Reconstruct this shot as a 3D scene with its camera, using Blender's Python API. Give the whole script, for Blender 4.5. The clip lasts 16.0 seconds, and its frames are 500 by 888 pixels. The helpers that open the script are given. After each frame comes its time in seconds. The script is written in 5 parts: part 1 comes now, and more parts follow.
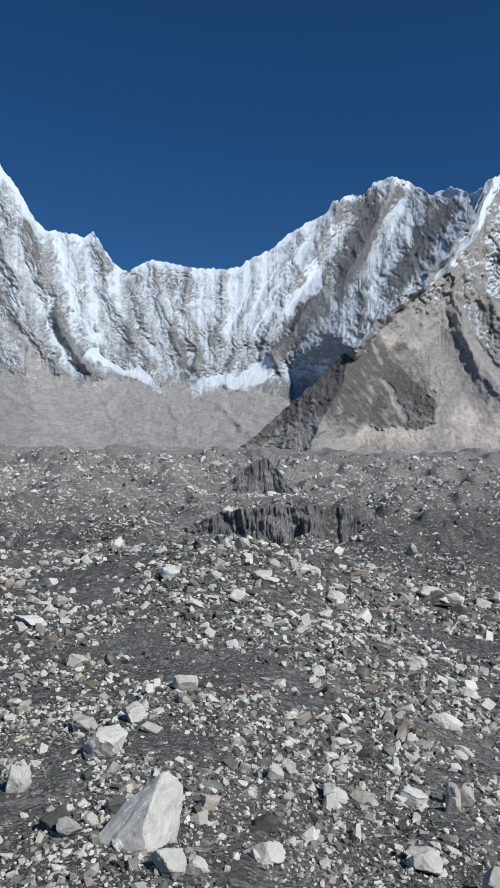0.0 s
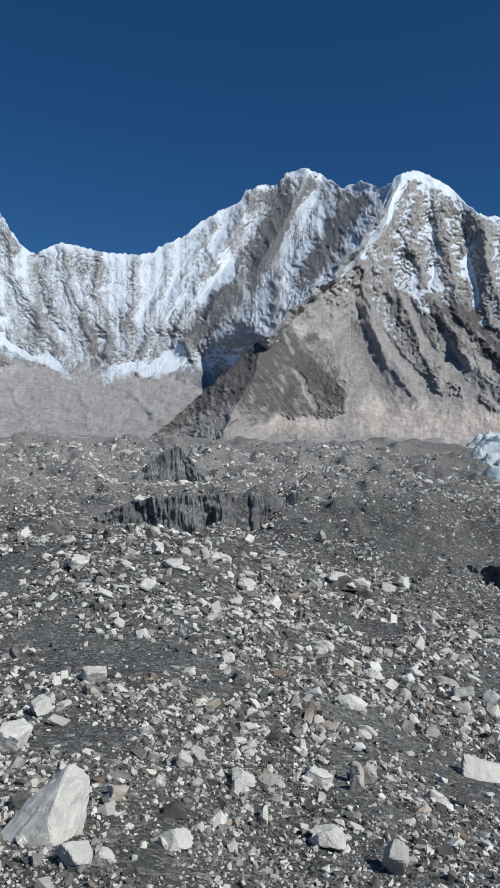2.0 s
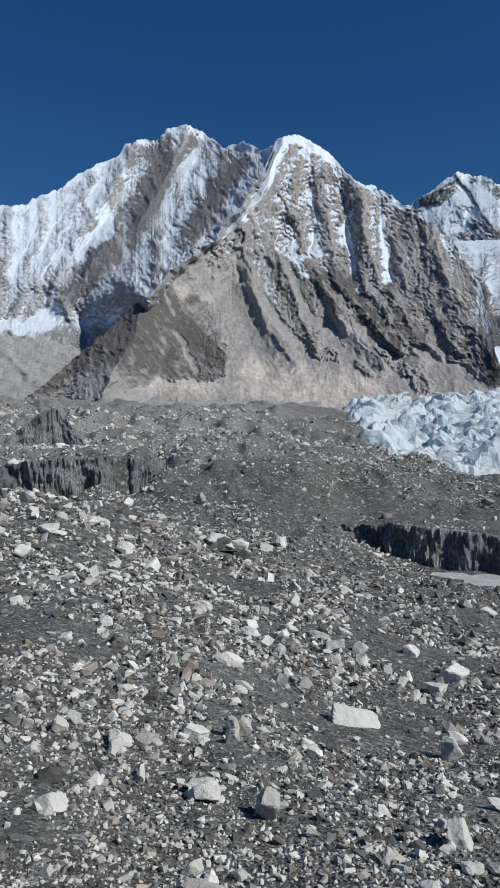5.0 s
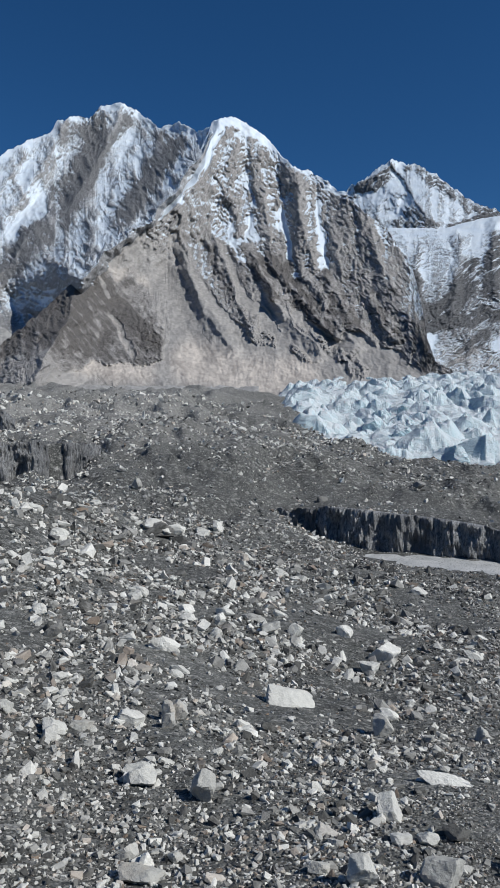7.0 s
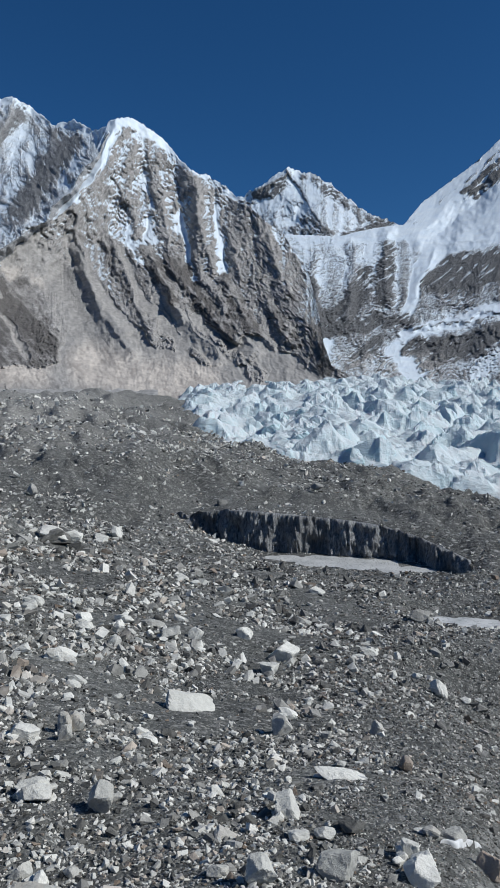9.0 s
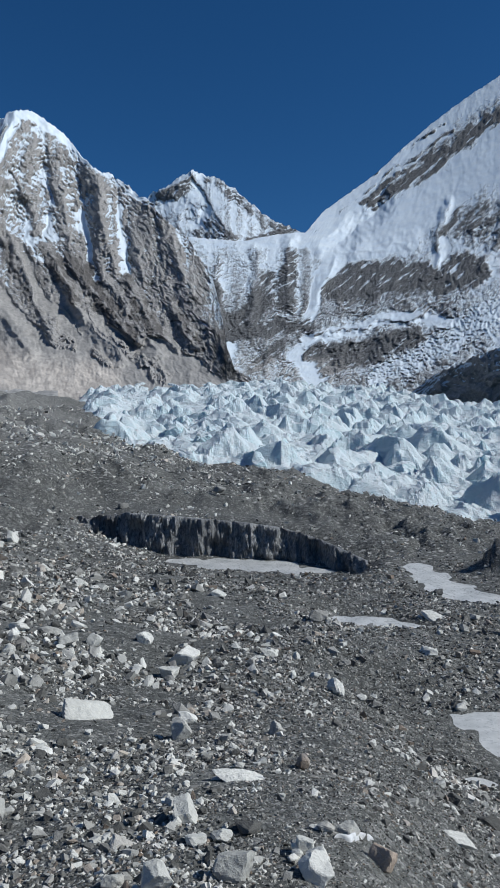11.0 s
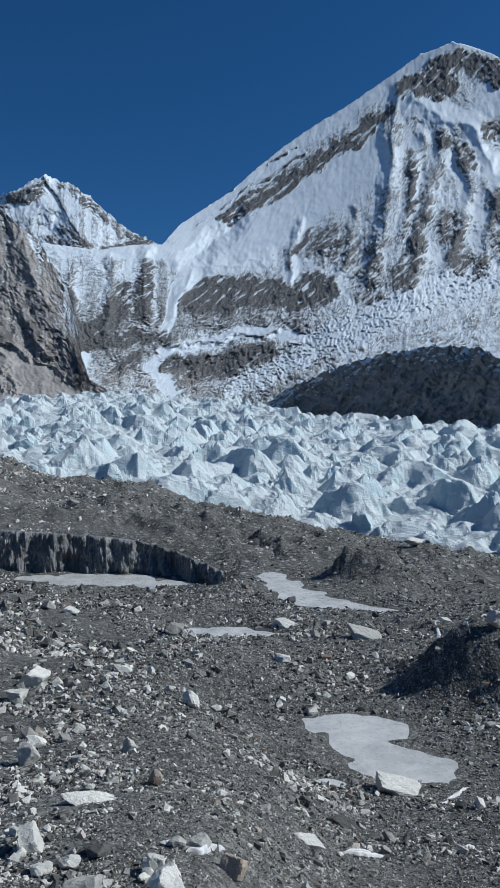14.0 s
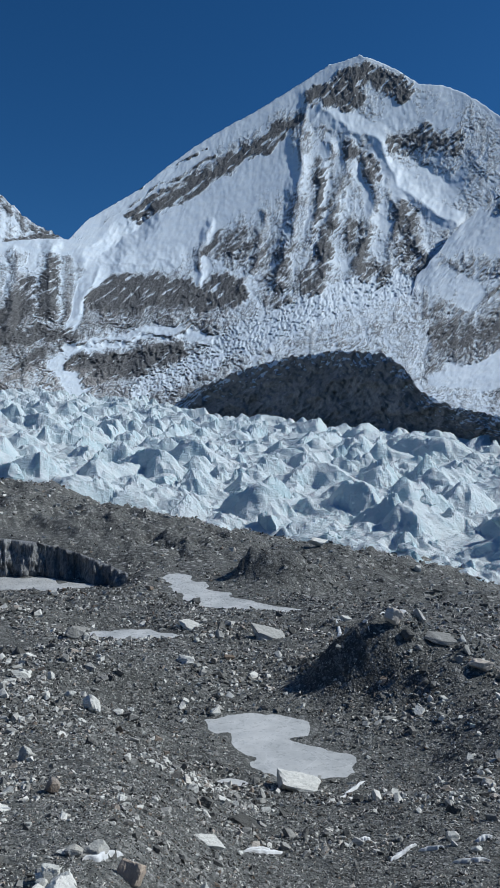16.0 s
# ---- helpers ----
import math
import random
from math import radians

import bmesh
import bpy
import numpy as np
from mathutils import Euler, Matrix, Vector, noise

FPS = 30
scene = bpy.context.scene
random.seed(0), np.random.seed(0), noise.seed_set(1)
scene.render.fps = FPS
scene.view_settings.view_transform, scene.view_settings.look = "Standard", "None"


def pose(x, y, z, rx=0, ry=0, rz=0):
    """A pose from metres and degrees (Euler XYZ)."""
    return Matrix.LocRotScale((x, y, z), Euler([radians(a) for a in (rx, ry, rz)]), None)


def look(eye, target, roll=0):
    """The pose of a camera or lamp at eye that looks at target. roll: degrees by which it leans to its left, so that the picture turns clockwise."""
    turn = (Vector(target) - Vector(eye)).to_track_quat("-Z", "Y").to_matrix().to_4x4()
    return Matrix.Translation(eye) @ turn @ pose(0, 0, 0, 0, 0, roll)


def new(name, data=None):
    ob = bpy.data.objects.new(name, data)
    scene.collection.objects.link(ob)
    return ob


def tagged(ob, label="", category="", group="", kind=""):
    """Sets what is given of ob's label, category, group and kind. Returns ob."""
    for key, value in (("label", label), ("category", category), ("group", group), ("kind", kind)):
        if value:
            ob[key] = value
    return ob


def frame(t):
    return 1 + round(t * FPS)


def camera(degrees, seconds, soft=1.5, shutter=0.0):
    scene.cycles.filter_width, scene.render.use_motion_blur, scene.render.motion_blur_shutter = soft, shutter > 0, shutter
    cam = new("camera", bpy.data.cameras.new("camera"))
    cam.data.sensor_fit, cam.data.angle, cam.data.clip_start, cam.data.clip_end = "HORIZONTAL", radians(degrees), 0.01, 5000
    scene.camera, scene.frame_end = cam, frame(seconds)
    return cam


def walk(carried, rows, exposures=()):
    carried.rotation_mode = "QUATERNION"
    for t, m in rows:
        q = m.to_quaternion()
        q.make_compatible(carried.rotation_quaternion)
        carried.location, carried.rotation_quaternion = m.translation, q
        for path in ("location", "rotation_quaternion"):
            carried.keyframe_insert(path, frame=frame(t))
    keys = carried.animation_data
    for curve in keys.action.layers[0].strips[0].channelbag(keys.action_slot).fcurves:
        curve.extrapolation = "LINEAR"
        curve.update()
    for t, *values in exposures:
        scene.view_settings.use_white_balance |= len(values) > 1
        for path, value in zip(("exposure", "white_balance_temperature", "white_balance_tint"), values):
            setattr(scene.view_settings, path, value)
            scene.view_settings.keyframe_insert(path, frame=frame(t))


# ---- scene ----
# ---- the camera and its walk: a phone held at arm's length, turned on the spot ----
H = 16.0        # height of the eye over the lowest melt ponds, metres
ARM = 0.55      # from the turning body to the phone
cam = camera(37.36, 16.0, soft=0.72)
# seconds, heading to the left of +y, pitch up, roll to the left (degrees)
PATH = [
    (0, 32.00, 3.38, 0.19),
    (0.5, 30.46, 3.42, 0.41),
    (1, 29.04, 3.21, 0.54),
    (1.5, 27.31, 2.95, 0.32),
    (2, 25.21, 2.50, 0.04),
    (2.5, 23.22, 2.02, -0.16),
    (3, 21.59, 1.55, -0.08),
    (3.5, 20.11, 0.90, -0.20),
    (4, 18.72, 0.36, -0.09),
    (6.5, 12.27, -1.31, -0.04),
    (7, 11.11, -1.57, -0.03),
    (7.5, 9.56, -1.39, -0.34),
    (8, 7.73, -1.19, -0.50),
    (8.5, 5.73, -1.18, -0.32),
    (9, 3.39, -1.32, -0.29),
    (11.5, -5.68, -1.07, 0.02),
    (12, -7.33, -1.10, -0.21),
    (12.5, -9.34, -0.81, -0.26),
    (13, -11.36, -0.60, -0.04),
    (13.5, -13.27, -0.29, 0.19),
    (14, -15.16, -0.15, 0.19),
    (14.5, -16.99, 0.03, -0.03),
    (15, -18.89, 0.14, -0.07),
    (15.5, -20.67, 0.20, 0.17),
    (16, -22.34, -0.01, 0.82),
]


def held(yaw, pitch, roll):
    eye = Vector((-math.sin(radians(yaw)) * ARM, math.cos(radians(yaw)) * ARM, H))
    return look(eye, eye + Vector((-math.sin(radians(yaw)) * math.cos(radians(pitch)), math.cos(radians(yaw)) * math.cos(radians(pitch)), math.sin(radians(pitch)))), roll)


walk(cam, [(t, held(yaw, pitch, roll)) for t, yaw, pitch, roll in PATH],
     exposures=[(0, -0.06, 6400, 10), (4, -0.08, 6380, 10), (7, -0.08, 6330, 10), (9, -0.08, 6230, 9), (11.5, -0.09, 6100, 8), (16, -0.06, 6030, 7)])

# ---- world, sun, exposure ----
SUN_HEADING, SUN_HEIGHT = 102.0, 41.0    # degrees clockwise from +y, and above the horizon
world = bpy.data.worlds.new("sky")
scene.world = world
world.use_nodes = True
sky = world.node_tree.nodes.new("ShaderNodeTexSky")
sky.sky_type, sky.sun_disc = "NISHITA", False
sky.sun_elevation, sky.sun_rotation = radians(SUN_HEIGHT), radians(SUN_HEADING)
sky.altitude, sky.air_density, sky.dust_density, sky.ozone_density = 2500, 1.0, 0.35, 6.0
world.node_tree.nodes["Background"].inputs["Strength"].default_value = 0.069
deep = world.node_tree.nodes.new("ShaderNodeHueSaturation")     # the deep blue of thin dry air
deep.inputs["Saturation"].default_value = 1.19
world.node_tree.links.new(sky.outputs[0], deep.inputs["Color"])
world.node_tree.links.new(deep.outputs[0], world.node_tree.nodes["Background"].inputs["Color"])
sun = new("sun", bpy.data.lights.new("sun", "SUN"))
sun.data.energy, sun.data.angle, sun.data.color = 4.3, radians(0.53), (1.0, 0.975, 0.92)
sun.matrix_world = look((math.sin(radians(SUN_HEADING)) * math.cos(radians(SUN_HEIGHT)) * 900, math.cos(radians(SUN_HEADING)) * math.cos(radians(SUN_HEIGHT)) * 900, math.sin(radians(SUN_HEIGHT)) * 900), (0, 0, 0))

# ---- noise, distances and the shape of the land (plain arithmetic) ----
def _hash(ix, iy, seed):
    h = (ix.astype(np.int64) * 374761393 + iy.astype(np.int64) * 668265263 + seed * 1442695041) & 0xFFFFFFFF
    h = ((h ^ (h >> 13)) * 1274126177) & 0xFFFFFFFF
    h = ((h ^ (h >> 15)) * 2246822519) & 0xFFFFFFFF
    return ((h ^ (h >> 16)) & 0xFFFFFF) / float(0x1000000)


COSINES, SINES = np.cos(np.arange(1024) * np.pi / 512), np.sin(np.arange(1024) * np.pi / 512)


def gnoise(x, y, seed=0):
    """Gradient noise in the plane, about -1 to 1."""
    x, y = np.asarray(x, float), np.asarray(y, float)
    ix, iy = np.floor(x), np.floor(y)
    fx, fy = x - ix, y - iy
    ux, uy = fx * fx * fx * (fx * (fx * 6 - 15) + 10), fy * fy * fy * (fy * (fy * 6 - 15) + 10)

    def corner(dx, dy):
        way = (_hash(ix + dx, iy + dy, seed) * 1024).astype(np.int32)
        return COSINES[way] * (fx - dx) + SINES[way] * (fy - dy)

    low = corner(0, 0) * (1 - ux) + corner(1, 0) * ux
    high = corner(0, 1) * (1 - ux) + corner(1, 1) * ux
    return (low * (1 - uy) + high * uy) * 1.5


def fbm(x, y, octaves=5, gain=0.5, seed=0):
    total, amp = 0.0, 1.0
    for n in range(octaves):
        total = total + amp * gnoise(x * 2.03**n + 17.3 * n, y * 2.03**n - 9.1 * n, seed + n)
        amp *= gain
    return total


def ridged(x, y, octaves=5, gain=0.5, seed=0):
    """Sharp crests at 1, round hollows at about 0."""
    total, amp, norm = 0.0, 1.0, 0.0
    for n in range(octaves):
        total = total + amp * (1 - np.abs(gnoise(x * 2.07**n + 5.3 * n, y * 2.07**n + 11.7 * n, seed + n)) * 1.6)
        norm += amp
        amp *= gain
    return total / norm


def cells(x, y, seed=0):
    """Distance to the nearest and second nearest scattered point, and a random number of the nearest."""
    ix, iy = np.floor(x), np.floor(y)
    f1, f2, pick = np.full(x.shape, 9.0), np.full(x.shape, 9.0), np.zeros(x.shape)
    for dx in (-1, 0, 1):
        for dy in (-1, 0, 1):
            cx, cy = ix + dx, iy + dy
            d = np.hypot(cx + _hash(cx, cy, seed) - x, cy + _hash(cx, cy, seed + 1) - y)
            near = d < f1
            f2 = np.where(near, f1, np.minimum(f2, d))
            pick = np.where(near, _hash(cx, cy, seed + 2), pick)
            f1 = np.minimum(f1, d)
    return f1, f2, pick


def away(x, y, line):
    """Distance to a polyline, and how far along it (0 to 1) the nearest place lies."""
    best, along = np.full(np.shape(x), 1e9), np.zeros(np.shape(x))
    n = len(line) - 1
    for k in range(n):
        (ax, ay), (bx, by) = line[k], line[k + 1]
        dx, dy = bx - ax, by - ay
        s = np.clip(((x - ax) * dx + (y - ay) * dy) / (dx * dx + dy * dy + 1e-12), 0, 1)
        d = np.hypot(x - ax - s * dx, y - ay - s * dy)
        along = np.where(d < best, (k + s) / n, along)
        best = np.minimum(best, d)
    return best, along


def step(lo, hi, v):
    s = np.clip((v - lo) / (hi - lo), 0, 1)
    return s * s * (3 - 2 * s)


def smooth_table(cols, v):
    """Places of values v between the marks cols: the index below and an eased share of the next."""
    i = np.clip(np.searchsorted(cols, v, side="right") - 1, 0, len(cols) - 2)
    s = np.clip((v - np.take(cols, i)) / (np.take(cols, i + 1) - np.take(cols, i)), 0, 1)
    return i, s


# Height of the moraine against the eye, by heading (degrees clockwise from +y) and distance (metres).
HEADINGS = np.array([-90, -45, -37, -32, -25, -18, -10, -2, 6, 14, 20, 27, 35, 45, 90.0])
LAND = {
    0.5: [-1.6] * 15,
    3: [-2.8] * 15,
    6: [-5.0] * 9 + [-5.1, -5.3, -5.4, -5.4, -5.3, -5.0],
    10: [-6.3, -6.3, -6.3, -6.4, -6.6, -6.7, -6.5, -6.4, -6.4, -6.6, -7.4, -7.9, -7.8, -7.4, -6.6],
    16: [-6.9, -6.9, -6.9, -7.1, -7.8, -8.0, -7.9, -7.6, -7.6, -7.8, -9.7, -10.4, -10.2, -9.9, -8.8],
    24: [-7, -7, -7, -7.3, -8.2, -8.3, -9.2, -9.7, -9.7, -10.2, -12.3, -12.8, -12.2, -11.4, -9.5],
    32: [-7.3, -7.4, -7.4, -7.5, -8.2, -8.7, -10.4, -11.4, -11.3, -12.2, -14.3, -14.8, -13.9, -12.7, -11],
    44: [-6.5, -6.5, -6.0, -5.6, -7.2, -9.5, -11.2, -12.3, -12, -13.4, -15, -15, -14.3, -13.2, -12],
    54: [-5, -5, -3.6, -3.0, -6, -9.4, -11.6, -13.3, -13.3, -14.2, -15, -15, -14.4, -13, -12],
    70: [-6, -6.5, -6.0, -5.6, -7.8, -10.2, -12.4, -14.6, -14.6, -14.8, -15, -15.2, -15.0, -14.8, -14],
    90: [-6, -6.5, -8.0, -9.0, -9.5, -11.4, -14, -16.2, -16.4, -15.6, -15.3, -16.2, -17.3, -18, -18],
    105: [-5, -6.5, -8.0, -9.3, -9.6, -9.6, -13.4, -12.6, -13.6, -14.8, -15.4, -16.2, -17.3, -20, -20],
    130: [-3, -4, -5.2, -6.0, -6.0, -4.6, -7, -8.6, -11.0, -13.6, -16, -18.2, -21, -26, -26],
    165: [-1, -2, -2.5, -3.4, -3.0, -2.6, -4.4, -6.2, -10.8, -15.8, -19.5, -22.8, -27, -32, -32],
    230: [3, 3, 3.2, 3.4, 1.6, 0.6, -5, -11, -19, -24, -28, -32, -34, -36, -36],
    330: [8, 8, 9, 8, 7, 7, 1, -16, -24, -28, -30, -34, -36, -36, -36],
    500: [18, 19, 21, 20, 18, 18, 14, -6, -18, -22, -24, -26, -26, -26, -26],
    800: [38, 36, 36, 34, 32, 33, 33, 30, 22, 12, 10, 10, 10, 10, 10],
    1500: [60] * 15,
    4600: [90] * 15,
}
RANGES = np.geomspace(0.5, 4600, 230)
COLUMNS = np.arange(-90, 90.5, 1.0)


def _eased():
    """The table, filled in between and smoothed."""
    coarse = np.array([LAND[r] for r in LAND], float)
    wide = np.array([np.interp(COLUMNS, HEADINGS, row) for row in coarse])
    full = np.array([np.interp(np.log(RANGES), np.log(list(LAND)), col) for col in wide.T]).T
    across = np.exp(-0.5 * (np.arange(-9, 10) / 3.2) ** 2)
    along = np.exp(-0.5 * (np.arange(-4, 5) / 1.5) ** 2)
    full = np.apply_along_axis(lambda v: np.convolve(np.pad(v, 9, "edge"), across / across.sum(), "valid"), 1, full)
    return np.apply_along_axis(lambda v: np.convolve(np.pad(v, 4, "edge"), along / along.sum(), "valid"), 0, full)


GRID = _eased()

# Single humps: heading, distance, half width across, half width along, height.
HUMPS = [(32.2, 46.5, 5.4, 3.4, 3.0), (29.0, 44.6, 2.6, 1.7, 1.7), (23.2, 82, 6.5, 4.2, 4.6), (37, 50, 8, 6, 1.3), (39, 37, 4.5, 4, 0.7), (-13, 135, 16, 22, 1.6), (27, 100, 9, 8, 2.0), (-44, 75, 10, 9, 2.5), (-25, 64, 7, 6, 1.2),
         (-3.5, 205, 14, 14, 3.5), (-30, 240, 22, 16, 3.0), (-40, 180, 18, 12, 3.0), (-20, 300, 25, 18, 3.0), (6.5, 62, 6, 5, 0.9), (-1.5, 66, 4, 4, 0.9)]

# Melt ponds: the level, and ovals (heading, distance, half width across, half width along) that make their outline.
PONDS = {
    "near": (-15.0, [(23.5, 40.0, 4.0, 2.2), (26.7, 35.7, 3.6, 2.7), (23.6, 37.4, 2.2, 2.2), (21.4, 33.2, 1.0, 0.7)]),
    "middle": (-14.9, [(11.2, 59.0, 1.6, 1.3), (13.4, 58.6, 2.7, 2.3), (15.8, 57.8, 2.0, 1.4)]),
    "cliff": (-16.6, [(-0.8, 94, 3.6, 2.6), (2.2, 92.0, 5.6, 5.2), (5.6, 90.5, 5.6, 5.0), (8.6, 87.0, 4.6, 3.6), (10.8, 84, 3.0, 1.8)]),
    "far": (-15.2, [(16.9, 84, 2.2, 4.2), (17.9, 79, 2.8, 4.8), (19.2, 74, 3.4, 4.4), (21.0, 71, 3.8, 3.2), (23.0, 69.5, 3.2, 2.0), (25.2, 68.5, 2.4, 1.3)]),
    "strip": (-14.8, [(29.0, 63.5, 1.5, 0.7), (31.0, 61.5, 1.6, 0.6)]),
}


def pond_depth(x, y, ovals):
    """Above 1 on the water, falling away outside."""
    a, r = np.degrees(np.arctan2(x, y)), np.hypot(x, y)
    best = np.full(np.shape(x), -9.0)
    for heading, far, wide, deep in ovals:
        u, v = np.radians(a - heading) * far / wide, (r - far) / deep
        best = np.maximum(best, 2 - np.sqrt(u * u + v * v))
    return best + 0.15 * fbm(x * 0.6, y * 0.6, 3, 0.5, 77)


# Ice walls: heading, distance, foot and top against the eye.
CLIFFS = {
    "pond_side": [(-9.5, 108, -13.0, -12.6), (-7.6, 105, -14.5, -12.3), (-5.2, 102, -15.6, -11.4), (-2.2, 100, -16.6, -11.6), (0.4, 99, -16.9, -12.0), (3.4, 98.5, -16.9, -12.4), (6.4, 97, -16.9, -12.9), (9.2, 93, -16.8, -13.7), (11.4, 89, -16.8, -14.6), (13.2, 85, -16.0, -15.2)],
    "block": [(-34.6, 186, -1.6, -1.0), (-33.6, 187, -1.7, 1.6), (-32.4, 188, -1.8, 4.6), (-31.4, 189, -1.9, 7.0), (-30.8, 189, -1.9, 7.6), (-30.1, 190, -1.9, 5.6), (-29.4, 190, -1.9, 3.0), (-28.6, 190, -1.4, 0.6)],
    "valley": [(-37, 112, -7.0, -6.2), (-35.9, 112, -7.2, -5.2), (-34.4, 112, -6.9, -3.9), (-32.8, 112, -6.9, -3.3), (-31.2, 111, -8.0, -3.0), (-30, 111, -9.0, -2.9), (-28.6, 112, -7.4, -2.8), (-27.4, 112, -6.2, -2.7), (-26.4, 113, -8.0, -2.8), (-24.9, 113, -8.6, -2.9), (-23.8, 115, -7.0, -3.1), (-22.4, 118, -4.2, -3.4)],
}


def cliff_at(name, a):
    line = np.array(CLIFFS[name], float)
    return tuple(np.interp(a, line[:, 0], line[:, k]) for k in (1, 2, 3))


def multi(x, y):
    """Rounded heaps with sharp little valleys between."""
    return np.abs(gnoise(x, y, 5)) * 1.1 + np.abs(gnoise(x * 2.3, y * 2.3, 6)) * 0.55 + 0.25 * np.abs(gnoise(x * 5.1, y * 5.1, 7)) - 0.25


def land(x, y, fine=True):
    """Height of the ground against the eye."""
    x, y = np.asarray(x, float), np.asarray(y, float)
    r, a = np.hypot(x, y), np.degrees(np.arctan2(x, y))
    turn = np.where(np.abs(a) > 90, np.sign(a) * (180 - np.abs(a)), a)   # the land behind mirrors the sides
    i, s = smooth_table(RANGES, r)
    j, q = smooth_table(COLUMNS, turn)
    z = (GRID[i, j] * (1 - q) + GRID[i, j + 1] * q) * (1 - s) + (GRID[i + 1, j] * (1 - q) + GRID[i + 1, j + 1] * q) * s
    # humps and hollows, coarser with distance
    rough = np.clip((r - 6) / 30, 0, 1)
    z = z + rough * (0.55 * fbm(x / 13, y / 13, 3, 0.5, 3) + np.clip((r - 60) / 120, 0, 1) * (3.6 + 3.4 * step(-4, -14, a)) * (multi(x / 42, y / 42) - 0.3) * np.clip((900 - r) / 400, 0, 1))
    for heading, far, wide, deep, tall in HUMPS:
        u = np.radians(a - heading) * far / wide
        u = np.where(u < 0, u * 1.35, u * 0.85) if 20 < heading < 35 else u     # steep on the side away from the sun
        k = u ** 2 + ((r - far) / deep) ** 2
        z = z + tall * np.exp(-1.2 * k) * (1 + 0.35 * fbm(x / (wide * 0.7), y / (wide * 0.7), 3, 0.55, 15))
    z = z + step(230, 420, r) * (1 - step(900, 1300, r)) * step(-3, -9, turn) * 9 * (multi(x / 95 + 3, y / 95) - 0.1)
    # the ice walls
    guard = 0 * z
    for name in CLIFFS:
        line = CLIFFS[name]
        rc, foot, top = cliff_at(name, a)
        on = step(line[0][0] - 1.6, line[0][0] + 2.2, a) * (1 - step(line[-1][0] - 2.2, line[-1][0] + 1.6, a))
        front, back = np.clip((rc - r) / 16, 0, 1), np.clip((r - rc) / 24, 0, 1)
        wall = np.where(r < rc, foot * (1 - front) + z * front, top * (1 - back) + z * back)
        near = on * (1 - step(0.6, 1.0, np.where(r < rc, front, back)))
        z = z * (1 - near) + wall * near
        guard = np.maximum(guard, near * (1 - 0.6 * np.where(r < rc, front, back)))
    gully = np.clip((r - 55) / 50, 0, 1) * np.clip((700 - r) / 400, 0, 1)
    heaps = 3.6 * (ridged(x / 24 + 0.4 * fbm(x / 9, y / 9, 2, 0.5, 14), y / 24, 4, 0.5, 12) - 0.5) + 1.4 * (ridged(x / 8.5 + 5, y / 8.5, 4, 0.55, 18) - 0.5) + 0.3 * (ridged(x / 3.1, y / 3.1, 3, 0.55, 19) - 0.5)
    z = z + gully * (1 - 0.9 * guard) * heaps * (0.55 + np.clip(r / 300, 0, 1))
    # a low trough leaves the tilted block of ice in sight
    trough = step(-38, -35, a) * (1 - step(-28, -25, a)) * step(122, 134, r) * (1 - step(186, 190, r))
    z = np.where(trough > 0, np.minimum(z, z * (1 - trough) + trough * (-0.012 * r + 0.25 * heaps)), z)
    # the ponds lie in flat pans
    calm = 0 * z
    for level, ovals in PONDS.values():
        d = pond_depth(x, y, ovals)
        shore = step(-1.0, 0.75, d)
        calm = np.maximum(calm, shore)
        z = z * (1 - shore) + (level + 0.12 + np.clip(1 - d, -1, 1.2) * 0.45) * shore
    if fine:
        small = np.clip((r - 4) / 12, 0.15, 1) * (1 - 0.75 * calm)
        z = z + small * 0.10 * fbm(x / 2.1, y / 2.1, 4, 0.55, 9) + np.clip((r - 120) / 150, 0, 1) * 0.7 * ridged(x / 11, y / 11, 3, 0.5, 21)
    return z


# Steep faces of fresh dark grit, where no stones have come to rest; the last two put the shade of humps into the
# colour: heading, distance, half widths in degrees and metres.
BARE_AND_SHADED = [(-18.5, 112, 4.5, 14), (-12.0, 108, 3.6, 12), (-3.0, 114, 6.5, 9), (6.5, 110, 5.5, 9), (30.0, 46.5, 2.6, 3), (23.0, 84, 3.0, 4)]


def bare_or_shaded_face(a, r):
    return sum(np.exp(-((a - heading) / wide) ** 4 - ((r - far) / deep) ** 4) for heading, far, wide, deep in BARE_AND_SHADED)


def polar(a, r):
    return np.sin(np.radians(a)) * r, np.cos(np.radians(a)) * r


# ---- materials ----
def material(name, roughness=0.85):
    m = bpy.data.materials.new(name)
    m.use_nodes = True
    t = m.node_tree
    bsdf = t.nodes["Principled BSDF"]
    bsdf.inputs["Roughness"].default_value = roughness
    return m, t, bsdf


def node(t, kind, ins=None, **props):
    n = t.nodes.new("ShaderNode" + kind)
    for k, v in props.items():
        setattr(n, k, v)
    for k, v in (ins or {}).items():
        if isinstance(v, bpy.types.NodeSocket):
            t.links.new(v, n.inputs[k])
        else:
            n.inputs[k].default_value = v
    return n


def place(t, scale=(1, 1, 1)):
    pos = node(t, "NewGeometry").outputs["Position"]
    return node(t, "VectorMath", {0: pos, 1: scale}, operation="MULTIPLY").outputs[0]


def speckle(t, vec, scale, detail=6.0, rough=0.6):
    return node(t, "TexNoise", {"Vector": vec, "Scale": scale, "Detail": detail, "Roughness": rough}).outputs["Fac"]


def spread(t, value, lo, hi, to0=0.0, to1=1.0):
    return node(t, "MapRange", {0: value, 1: lo, 2: hi, 3: to0, 4: to1}).outputs[0]


